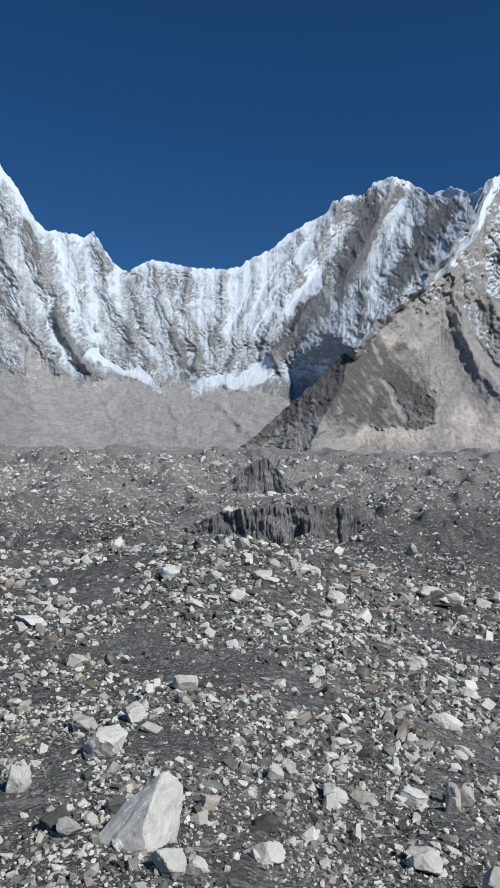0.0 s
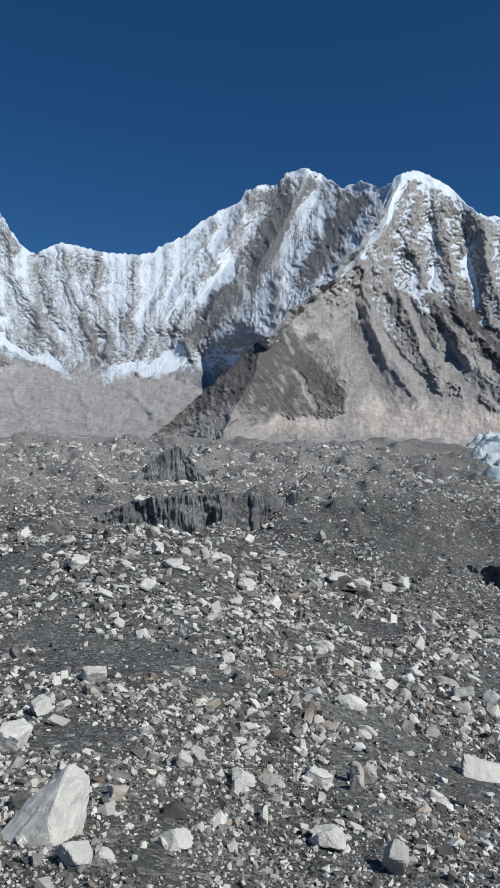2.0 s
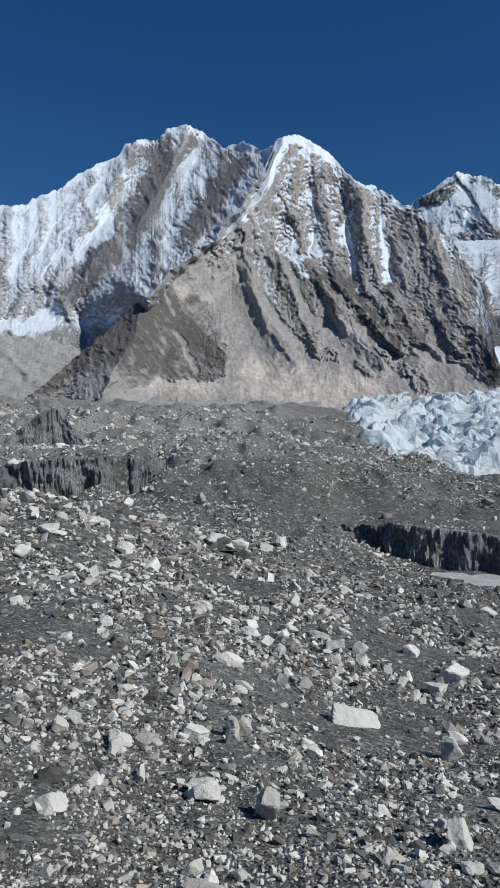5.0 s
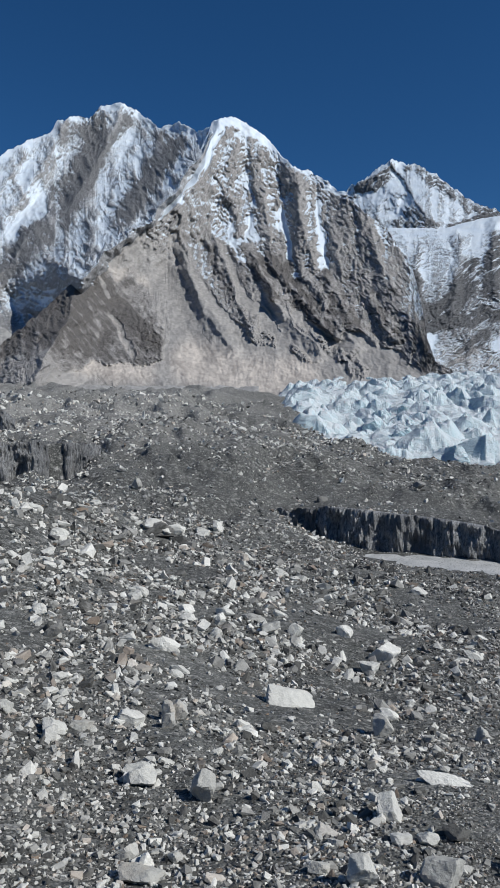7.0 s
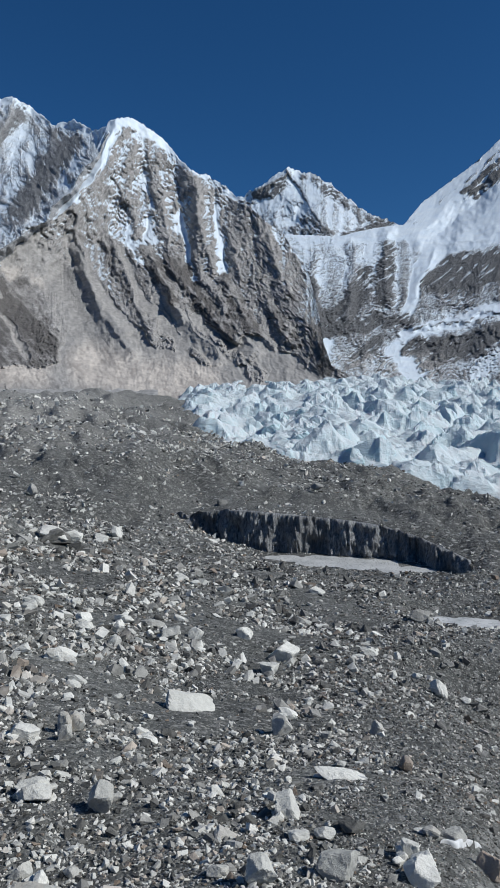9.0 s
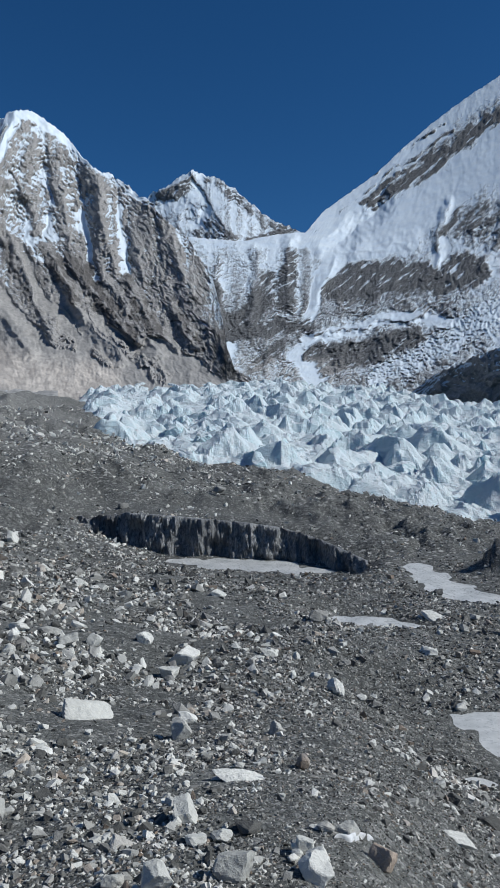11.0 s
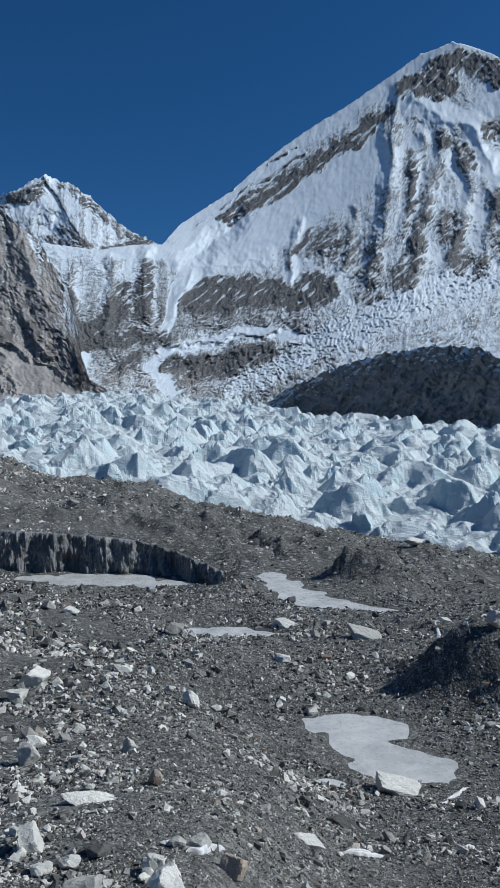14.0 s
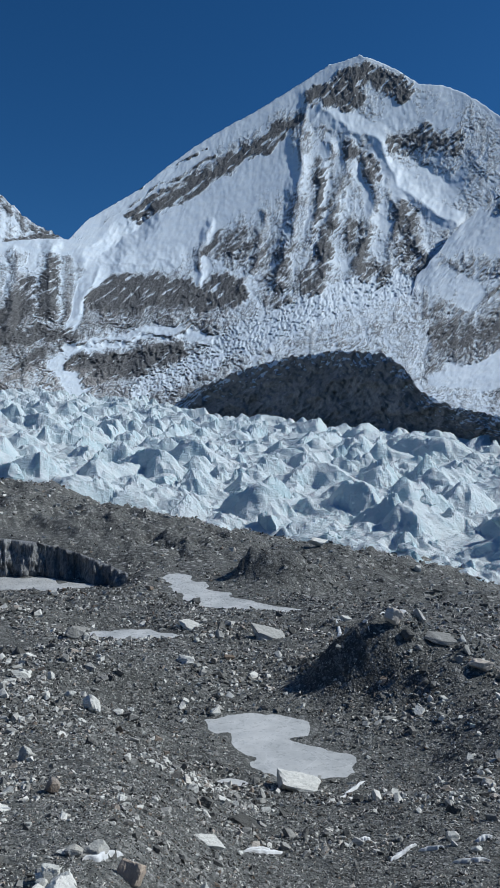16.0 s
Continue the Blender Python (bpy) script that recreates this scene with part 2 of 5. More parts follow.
def blend(t, fac, a, b, how="MIX"):
    n = node(t, "Mix", data_type="RGBA", blend_type=how)
    for k, v in ((0, fac), (6, a), (7, b)):
        if isinstance(v, bpy.types.NodeSocket):
            t.links.new(v, n.inputs[k])
        else:
            n.inputs[k].default_value = v if k == 0 else (*v, 1)
    return n.outputs[2]


def maths(t, how, a, b=0.0):
    return node(t, "Math", {0: a, 1: b}, operation=how).outputs[0]


def relief(t, bsdf, height, strength, distance):
    n = node(t, "Bump", {"Height": height, "Strength": strength, "Distance": distance})
    t.links.new(n.outputs[0], bsdf.inputs["Normal"])


def mountain_material(name, rock, dark, scree, grain=1.0, facing=0.0, dust=(0.40, 0.62)):
    """Rock, darker rock and scree, with snow lying where the cover says, all broken up by grain."""
    m, t, bsdf = material(name, 0.9)
    cover = node(t, "Attribute", attribute_name="cover")
    part = node(t, "SeparateColor", {0: cover.outputs["Color"]}).outputs
    p = place(t)
    pv = place(t, (1, 1, 0.35))
    fine, mid, tall = speckle(t, p, 0.16 * grain, 8, 0.7), speckle(t, p, 0.035 * grain, 6, 0.62), speckle(t, pv, 0.07 * grain, 7, 0.65)
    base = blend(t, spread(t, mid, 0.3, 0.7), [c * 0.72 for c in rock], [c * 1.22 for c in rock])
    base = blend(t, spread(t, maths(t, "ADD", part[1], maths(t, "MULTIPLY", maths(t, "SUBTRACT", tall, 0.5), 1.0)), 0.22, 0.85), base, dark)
    turned = node(t, "VectorRotate", {"Vector": p, "Angle": radians(facing)}, rotation_type="Z_AXIS").outputs[0]
    pd = node(t, "VectorMath", {0: turned, 1: (1, 0.14, 1)}, operation="MULTIPLY").outputs[0]     # rubble drawn out down the slope
    run = speckle(t, pd, 0.06 * grain, 8, 0.7)
    sandy = blend(t, spread(t, run, 0.35, 0.68), [c * 0.93 for c in scree], [c * 1.05 for c in scree])
    rubble = node(t, "TexVoronoi", {"Vector": pd, "Scale": 0.28 * grain, "Randomness": 1.0})
    flush = blend(t, cover.outputs["Alpha"], sandy, blend(t, spread(t, run, 0.35, 0.65), (0.47, 0.425, 0.38), (0.58, 0.53, 0.475)))
    flush = blend(t, spread(t, node(t, "SeparateColor", {0: rubble.outputs["Color"]}).outputs[0], 0.0, 1.0, 0.5, 0.0), flush, (0.45, 0.45, 0.46), "MULTIPLY")
    flush = blend(t, spread(t, run, 0.36, 0.6, 0.34, 0.0), flush, (0.62, 0.62, 0.63), "MULTIPLY")
    base = blend(t, spread(t, fine, 0.40, 0.60, 0.45, 0.0), base, (0.42, 0.42, 0.43), "MULTIPLY")
    grit = speckle(t, p, 0.42 * grain, 5, 0.7)
    base = blend(t, spread(t, grit, 0.40, 0.58, 0.5, 0.0), base, (0.4, 0.4, 0.41), "MULTIPLY")
    base = blend(t, spread(t, maths(t, "ADD", part[2], maths(t, "MULTIPLY", maths(t, "SUBTRACT", run, 0.5), 0.4)), 0.36, 0.66), base, flush)
    wobble = maths(t, "ADD", maths(t, "MULTIPLY", maths(t, "SUBTRACT", tall, 0.5), 1.5), maths(t, "MULTIPLY", maths(t, "SUBTRACT", fine, 0.5), 1.5))
    wobble = maths(t, "ADD", wobble, maths(t, "MULTIPLY", maths(t, "SUBTRACT", grit, 0.5), 0.9))
    snow = spread(t, maths(t, "ADD", part[0], maths(t, "MULTIPLY", wobble, 0.6)), *dust)
    white = blend(t, spread(t, mid, 0.3, 0.7), (0.58, 0.665, 0.755), (0.69, 0.75, 0.795))
    t.links.new(blend(t, snow, base, white), bsdf.inputs["Base Color"])
    t.links.new(spread(t, snow, 0, 1, 0.92, 0.6), bsdf.inputs["Roughness"])
    h = maths(t, "ADD", maths(t, "ADD", fine, maths(t, "MULTIPLY", grit, 0.7)), maths(t, "MULTIPLY", tall, 1.6))
    h = maths(t, "MULTIPLY", h, maths(t, "MULTIPLY", spread(t, part[2], 0.3, 0.8, 1.0, 0.025), spread(t, snow, 0, 1, 1.0, 0.05)))
    relief(t, bsdf, h, 0.62, 6.0 / grain)
    return m


def gravel_material(name):
    """Moraine grit: grey, darker and browner by patches, with grains of all sizes down to sand."""
    m, t, bsdf = material(name, 0.92)
    cover = node(t, "Attribute", attribute_name="cover")
    part = node(t, "SeparateColor", {0: cover.outputs["Color"]}).outputs
    p = place(t)
    big = speckle(t, p, 0.09, 5, 0.6)
    grit, sand = speckle(t, p, 5.0, 8, 0.72), speckle(t, p, 0.9, 6, 0.65)
    stones = node(t, "TexVoronoi", {"Vector": p, "Scale": 5.5, "Randomness": 1.0})
    pebbles = node(t, "TexVoronoi", {"Vector": p, "Scale": 2.9, "Randomness": 1.0})
    shards = node(t, "TexVoronoi", {"Vector": p, "Scale": 15.0, "Randomness": 1.0})
    tone = blend(t, spread(t, big, 0.35, 0.65), (0.074, 0.077, 0.072), (0.178, 0.182, 0.169))
    tone = blend(t, part[1], tone, (0.092, 0.095, 0.089))
    tone = blend(t, part[2], tone, (0.41, 0.405, 0.38))
    value = node(t, "SeparateColor", {0: stones.outputs["Color"]}).outputs[0]
    tone = blend(t, spread(t, value, 0.0, 1.0, 0.0, 1.0), blend(t, 1.0, tone, (0.6, 0.6, 0.6), "MULTIPLY"), blend(t, spread(t, value, 0.86, 0.95), blend(t, 1.0, tone, (1.22, 1.22, 1.22), "MULTIPLY"), (0.32, 0.318, 0.30)))
    chip = node(t, "SeparateColor", {0: shards.outputs["Color"]}).outputs
    tone = blend(t, spread(t, chip[0], 0.0, 0.75, 0.5, 0.0), tone, (0.4, 0.4, 0.41), "MULTIPLY")
    tone = blend(t, spread(t, chip[1], 0.8, 0.92, 0.0, 0.42), tone, (0.50, 0.49, 0.46))
    # gaps between the grit grains darkened: their shade put into the colour
    tone = blend(t, spread(t, shards.outputs["Distance"], 0.45, 0.8, 0.0, 0.5), tone, (0.3, 0.3, 0.3), "MULTIPLY")
    lump = node(t, "SeparateColor", {0: pebbles.outputs["Color"]}).outputs[1]
    tone = blend(t, spread(t, lump, 0.84, 0.93, 0.0, 0.3), tone, (0.36, 0.355, 0.33))
    tone = blend(t, spread(t, grit, 0.3, 0.7, 0.35, 0.0), tone, (0.3, 0.3, 0.3), "MULTIPLY")
    tone = blend(t, spread(t, sand, 0.35, 0.65, 0.18, 0.0), tone, (0.5, 0.5, 0.5), "MULTIPLY")
    rocks = node(t, "TexVoronoi", {"Vector": p, "Scale": 1.25, "Randomness": 1.0})      # rubble too far off to stand as single stones
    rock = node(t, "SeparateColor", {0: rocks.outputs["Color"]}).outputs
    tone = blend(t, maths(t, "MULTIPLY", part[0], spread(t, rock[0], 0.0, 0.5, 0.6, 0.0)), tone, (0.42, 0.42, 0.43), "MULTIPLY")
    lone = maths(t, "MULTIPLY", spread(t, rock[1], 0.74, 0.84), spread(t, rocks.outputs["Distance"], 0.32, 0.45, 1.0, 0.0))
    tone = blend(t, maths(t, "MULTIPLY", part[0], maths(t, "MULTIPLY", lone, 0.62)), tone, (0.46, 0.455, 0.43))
    t.links.new(tone, bsdf.inputs["Base Color"])
    h = maths(t, "SUBTRACT", maths(t, "ADD", maths(t, "MULTIPLY", grit, 0.05), maths(t, "MULTIPLY", sand, 0.05)), maths(t, "ADD", maths(t, "MULTIPLY", stones.outputs["Distance"], 0.12), maths(t, "MULTIPLY", shards.outputs["Distance"], 0.05)))
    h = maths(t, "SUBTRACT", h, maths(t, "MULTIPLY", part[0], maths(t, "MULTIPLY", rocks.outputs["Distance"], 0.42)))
    relief(t, bsdf, h, 0.62, 1.0)
    return m


def stone_material(name, lo, hi, warm=0.0, power=1.55, spots=(0.75, 0.73, 0.68)):
    """Angular granite and gneiss, each piece of its own tone."""
    m, t, bsdf = material(name, 0.85)
    info, geo = node(t, "ObjectInfo"), node(t, "NewGeometry")
    rnd = maths(t, "FRACT", maths(t, "ADD", info.outputs["Random"], geo.outputs["Random Per Island"]))
    p = place(t)
    grain, vein, patch = speckle(t, p, 26, 8, 0.75), speckle(t, p, 4.6, 7, 0.68), speckle(t, p, 1.1, 5, 0.6)
    tone = blend(t, maths(t, "POWER", rnd, power), [lo, lo * 0.99, lo * 0.91], [hi, hi * 0.985, hi * 0.91])
    odd = maths(t, "FRACT", maths(t, "MULTIPLY", rnd, 7.31))
    tone = blend(t, spread(t, odd, 0.86, 0.96, 0.0, 0.4 + warm), tone, (0.42, 0.29, 0.19))
    tone = blend(t, spread(t, vein, 0.38, 0.62, 0.34, 0.0), tone, (0.52, 0.52, 0.53), "MULTIPLY")
    tone = blend(t, spread(t, patch, 0.52, 0.72, 0.0, 0.3), tone, spots)
    tone = blend(t, spread(t, grain, 0.35, 0.65, 0.24, 0.0), tone, (0.4, 0.4, 0.4), "MULTIPLY")
    t.links.new(tone, bsdf.inputs["Base Color"])
    relief(t, bsdf, maths(t, "ADD", maths(t, "MULTIPLY", vein, 1.0), maths(t, "MULTIPLY", grain, 0.2)), 0.5, 0.12)
    return m


def glacier_material(name):
    """Broken glacier ice: white crust on the upper faces, pale blue in the walls, some grit."""
    m, t, bsdf = material(name, 0.55)
    cover = node(t, "Attribute", attribute_name="cover")
    part = node(t, "SeparateColor", {0: cover.outputs["Color"]}).outputs
    p, pv = place(t), place(t, (1, 1, 3.0))
    soft, fine, layer = speckle(t, p, 0.05, 5, 0.6), speckle(t, p, 0.35, 8, 0.7), speckle(t, pv, 0.12, 5, 0.6)
    up = node(t, "SeparateXYZ", {0: node(t, "NewGeometry").outputs["Normal"]}).outputs[2]
    crust = spread(t, maths(t, "ADD", up, maths(t, "MULTIPLY", maths(t, "SUBTRACT", fine, 0.5), 0.9)), 0.35, 0.75)
    ice = blend(t, spread(t, layer, 0.35, 0.65), (0.38, 0.51, 0.55), (0.52, 0.62, 0.645))
    tone = blend(t, crust, ice, (0.545, 0.60, 0.618))
    tone = blend(t, spread(t, soft, 0.5, 0.72, 0.0, 0.3), tone, (0.52, 0.62, 0.66))
    dirt = spread(t, maths(t, "ADD", part[1], maths(t, "MULTIPLY", maths(t, "SUBTRACT", fine, 0.5), 1.2)), 0.55, 0.85)
    tone = blend(t, dirt, tone, (0.20, 0.19, 0.175))
    t.links.new(tone, bsdf.inputs["Base Color"])
    bsdf.inputs["Subsurface Weight"].default_value = 0.12       # light passes through the ice
    bsdf.inputs["Subsurface Radius"].default_value = (1.6, 3.2, 4.0)
    bsdf.inputs["Subsurface Scale"].default_value = 1.0
    relief(t, bsdf, maths(t, "ADD", fine, layer), 0.5, 2.2)
    return m


def wall_ice_material(name, dark, pale, share):
    """Bare ice walls, streaked downwards with melted grit; sunlit grooves and shaded recesses are painted in."""
    m, t, bsdf = material(name, 0.5)
    p = place(t, (1, 1, 0.24))
    streak, fine, patch = speckle(t, p, 3.6, 7, 0.74), speckle(t, place(t), 1.4, 8, 0.7), speckle(t, place(t, (1, 1, 0.6)), 0.13, 4, 0.6)
    tone = blend(t, spread(t, streak, share - 0.08, share + 0.08), dark, pale)
    tone = blend(t, spread(t, patch, 0.45, 0.62, 0.0, 0.75), tone, dark)
    tone = blend(t, spread(t, fine, 0.35, 0.7, 0.55, 0.0), tone, (0.35, 0.35, 0.36), "MULTIPLY")
    t.links.new(tone, bsdf.inputs["Base Color"])
    relief(t, bsdf, maths(t, "ADD", streak, maths(t, "MULTIPLY", fine, 0.5)), 0.8, 0.7)
    return m


def pond_material(name):
    """Frozen melt water: milky grey ice, glazed, with snow dust and cracks."""
    m, t, bsdf = material(name, 0.3)
    p = place(t)
    cloud, frost = speckle(t, p, 0.45, 6, 0.6), speckle(t, p, 3.2, 8, 0.7)
    crack = node(t, "TexVoronoi", {"Vector": p, "Scale": 0.55}, feature="DISTANCE_TO_EDGE").outputs["Distance"]
    tone = blend(t, spread(t, cloud, 0.35, 0.66), (0.38, 0.39, 0.385), (0.60, 0.60, 0.585))
    tone = blend(t, spread(t, frost, 0.55, 0.7, 0.0, 0.5), tone, (0.68, 0.68, 0.67))
    tone = blend(t, spread(t, crack, 0.0, 0.02, 0.4, 0.0), tone, (0.7, 0.7, 0.7))
    t.links.new(tone, bsdf.inputs["Base Color"])
    t.links.new(spread(t, frost, 0.4, 0.65, 0.22, 0.6), bsdf.inputs["Roughness"])
    relief(t, bsdf, frost, 0.15, 0.05)
    return m


GRAVEL = gravel_material("moraine_gravel")
STONE = stone_material("grey_stone", 0.085, 0.80, power=2.1)
CHIP_STONE = stone_material("grey_chips", 0.06, 0.68, power=2.2)
PALE_STONE = stone_material("pale_granite", 0.60, 0.80, 0.1)
DARK_STONE = stone_material("dark_stone", 0.07, 0.18)
TAN_STONE = stone_material("tan_stone", 0.46, 0.58, 0.25, 1.5, (0.62, 0.47, 0.31))
GLACIER = glacier_material("glacier_ice")
BLACK_ICE = wall_ice_material("grimy_wall_ice", (0.15, 0.154, 0.157), (0.52, 0.53, 0.53), 0.51)
GREY_ICE = wall_ice_material("grey_wall_ice", (0.12, 0.123, 0.125), (0.46, 0.465, 0.46), 0.52)
POND_ICE = pond_material("pond_ice")
GREY_PEAK = mountain_material("grey_rock_and_snow", (0.40, 0.402, 0.404), (0.21, 0.213, 0.217), (0.375, 0.370, 0.356), facing=-38, dust=(0.08, 0.86))
BROWN_PEAK = mountain_material("brown_rock_and_scree", (0.42, 0.405, 0.388), (0.155, 0.145, 0.137), (0.345, 0.332, 0.314), facing=-17)
SNOW_PEAK = mountain_material("snowfield_and_rock", (0.25, 0.252, 0.256), (0.135, 0.138, 0.143), (0.46, 0.44, 0.415), dust=(0.18, 0.76))
# Rock colours lightened to paint in the haze over this shaded slope.
DARK_SLOPE = mountain_material("dark_bare_rock", (0.33, 0.325, 0.325), (0.25, 0.248, 0.25), (0.2, 0.19, 0.18))


# ---- meshes ----
def mesh_object(name, verts, faces, mat, cover=None, smooth=False, parent=None):
    me = bpy.data.meshes.new(name)
    verts, faces = np.asarray(verts, np.float32), np.asarray(faces, np.int32)
    n, k = faces.shape
    me.vertices.add(len(verts))
    me.vertices.foreach_set("co", verts.ravel())
    me.loops.add(n * k)
    me.loops.foreach_set("vertex_index", faces.ravel())
    me.polygons.add(n)
    me.polygons.foreach_set("loop_start", np.arange(0, n * k, k, dtype=np.int32))
    me.polygons.foreach_set("use_smooth", np.full(n, smooth))
    if cover is not None:
        rgba = np.ones((len(verts), 4), np.float32)
        rgba[:, : cover.shape[1]] = cover
        me.attributes.new("cover", "FLOAT_COLOR", "POINT").data.foreach_set("color", rgba.ravel())
    me.materials.append(mat)
    me.update(calc_edges=True)
    ob = new(name, me)
    ob.parent = parent
    return ob


def grid_faces(rows, cols, around=False):
    i = np.arange(rows * cols).reshape(rows, cols)
    if around:
        i = np.concatenate([i, i[:, :1]], 1)
    return np.stack([i[:-1, :-1], i[:-1, 1:], i[1:, 1:], i[1:, :-1]], -1).reshape(-1, 4)


def bearing(a, el, d):
    """Places at heading a and height angle el (degrees), d metres off across the ground."""
    return np.stack([np.sin(np.radians(a)) * d, np.cos(np.radians(a)) * d, np.tan(np.radians(el)) * d + H], -1)


# ---- the ground: one sheet to the horizon ----
def ground_sheet():
    heads = np.concatenate([np.arange(-55, 45.01, 0.19), np.arange(48, 300, 4.0)])
    far = np.concatenate([[0.01, 0.5, 1, 1.8, 2.6, 3.5, 4.5, 5.5, 6.5, 7.5], 8.5 * np.exp(np.arange(0, 4.6, 0.0155)), np.geomspace(860, 4700, 14)])
    a, r = np.meshgrid(heads, far)
    x, y = polar(a, r)
    z = land(x, y)
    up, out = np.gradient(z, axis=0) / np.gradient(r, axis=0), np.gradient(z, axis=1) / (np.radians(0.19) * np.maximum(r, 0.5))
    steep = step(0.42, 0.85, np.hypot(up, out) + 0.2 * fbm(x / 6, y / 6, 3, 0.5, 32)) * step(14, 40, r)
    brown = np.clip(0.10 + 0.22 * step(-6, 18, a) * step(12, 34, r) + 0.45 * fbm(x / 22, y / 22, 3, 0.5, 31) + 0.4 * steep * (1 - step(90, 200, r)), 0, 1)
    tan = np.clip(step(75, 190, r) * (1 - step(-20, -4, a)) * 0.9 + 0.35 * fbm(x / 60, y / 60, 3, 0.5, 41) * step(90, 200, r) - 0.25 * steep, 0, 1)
    face = np.clip(bare_or_shaded_face(a, r), 0, 1)
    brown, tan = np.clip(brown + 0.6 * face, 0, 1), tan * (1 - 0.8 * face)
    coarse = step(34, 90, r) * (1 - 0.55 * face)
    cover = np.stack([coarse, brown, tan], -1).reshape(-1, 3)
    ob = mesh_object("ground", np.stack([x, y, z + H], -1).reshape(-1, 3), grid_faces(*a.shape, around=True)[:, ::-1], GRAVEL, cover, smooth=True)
    tagged(ob, "grey gravel moraine with humps and hollows over glacier ice", "ground", kind="structure")


ground_sheet()


# ---- the mountains ----
def multiridge(x, y, octaves=6, seed=0):
    """Branching crests: each finer set of ribs is strongest on the coarser ones."""
    total, weight, amp = 0.0, 1.0, 0.5
    for n in range(octaves):
        s = (1 - np.abs(gnoise(x * 2.1**n + 3.7 * n, y * 2.1**n - 8.3 * n, seed + n)) * 1.4) ** 2
        s = s * weight
        weight = np.clip(s * 1.8, 0, 1)
        total = total + amp * s
        amp *= 0.52
    return total


def swath(a, el, line, wide, soft=0.65):
    off, _ = away(a, el, line)
    return 1 - step(wide * (1 - soft), wide * (1 + soft), off)


def laid(a, el, marks):
    """The sum of streaks (amount, half width, line)."""
    total = 0 * a
    for amount, wide, line in marks:
        total = total + amount * swath(a, el, line, wide)
    return total


def terrace(level):
    """Steps: the face leans out slowly and breaks back at the ledge; 0 to 1."""
    part = level - np.floor(level)
    return np.where(part < 0.82, part / 0.82, (1 - part) / 0.18)


def blurred(f, n):
    """The mean over about 2 n + 1 neighbours each way, taken twice."""
    for _ in range(2):
        for axis in (0, 1):
            wide = np.pad(f, [(n + 1, n) if k == axis else (0, 0) for k in (0, 1)], "edge")
            total = np.cumsum(wide, axis)
            f = (np.take(total, range(2 * n + 1, total.shape[axis]), axis) - np.take(total, range(0, total.shape[axis] - 2 * n - 1), axis)) / (2 * n + 1)
    return f


def mountain(name, label, mat, ridge, low, depths, base_cover, snow=(), rock=(), scree=(), ribs=(), grain=(0.32, 0.16), slant=0.0, rough=34.0,
             calm=0.35, seed=0, jag=0.14, pitch=0.08, foot_fade=2.0, swing=(), broken=(), smooth=(), streak=-1.2, lean=((0, 0.0),), flute=0.0, warm=(), swell=4.0, dip=0.0, beds=1.5, dusting=1.0):
    """A mountain side: its crest by heading and height angle, its lower edge, and its distance by height angle.
    ribs: (metres towards the eye, half width in degrees, line), gullies below 0. swing: metres further off by heading.
    dip, beds: slope of the rock beds and how many there are to a degree.
    lean: slope of the fall lines by heading (degrees across for each degree up); flute: depth in metres of the furrows along them.
    snow, rock, scree: streaks (amount, half width, line). calm: the share of roughness left under snow. broken: a line of broken ice."""
    ridge = np.array(ridge, float)
    heads = np.arange(ridge[0, 0], ridge[-1, 0], pitch)
    crest = np.interp(heads, ridge[:, 0], ridge[:, 1])
    crest = crest + jag * fbm(heads * 1.9, heads * 0 + seed, 5, 0.62, seed + 50) * np.clip((crest - low) / 4, 0, 1)
    rows = int(np.ceil((crest.max() - low) / pitch))
    v = np.linspace(0, 1, rows)[:, None]
    a = np.repeat(heads[None], rows, 0)
    el = low + (crest[None] - low) * v
    under = crest[None] - el
    d = np.interp(el, [k for k, _ in depths], [w for _, w in depths])
    if swing:
        d = d + np.interp(a, [k for k, _ in swing], [w for _, w in swing])
    wa = a + 0.30 * fbm(a * 0.45, el * 0.45, 4, 0.6, seed + 3)
    we = el + 0.30 * fbm(a * 0.45 + 9, el * 0.45, 4, 0.6, seed + 4)
    sn, rk, sc = base_cover(a, el, wa, we, under)
    bare = laid(wa, we, rock) * np.clip(0.85 + (1.1 if streak > 0 else 0.5) * fbm((el - streak * a) * 2.4, (a + streak * el) * 0.55, 4, 0.6, seed + 60), 0, 1.8)
    sn = sn + laid(wa, we, snow) - bare * 0.7 - laid(wa, we, scree) * 0.5
    rk = rk + bare * 0.85 - laid(wa, we, scree) * 0.5
    sc = sc + laid(wa, we, scree)
    stone = np.clip(1 - step(0.35, 0.8, sn) * (1 - calm) - step(0.5, 0.9, sc) * 0.75, 0.12, 1) * (0.2 + 0.8 * step(low, low + foot_fade, el))
    for share, wide, line in smooth:
        stone = stone * (1 - share * swath(wa, we, line, wide))
    u, w = wa - slant * el, we
    crags = multiridge(u * grain[0], w * grain[1], 7, seed)
    f1, _, pick = cells(u * 2.6 + 0.5 * fbm(a, el, 3, 0.5, seed + 6), w * 1.3, seed + 20)
    g1, _, _ = cells(u * 6.5, w * 3.4 + 0.4 * u, seed + 24)
    for metres, wide, line in ribs:
        off, _ = away(wa, we, line)
        d = d - metres * np.clip(1 - off / wide, 0, 1) ** 1.25
    tilt = np.interp(a, [k for k, _ in lean], [w for _, w in lean])
    across, down = wa - tilt * (el - 12), (el + tilt * a * 0.3) * 0.32
    # beds of rock standing out as steps, with ledges between
    level = (we - dip * wa) * beds + 1.5 * fbm(a * 0.55, el * 0.55, 4, 0.55, seed + 81)
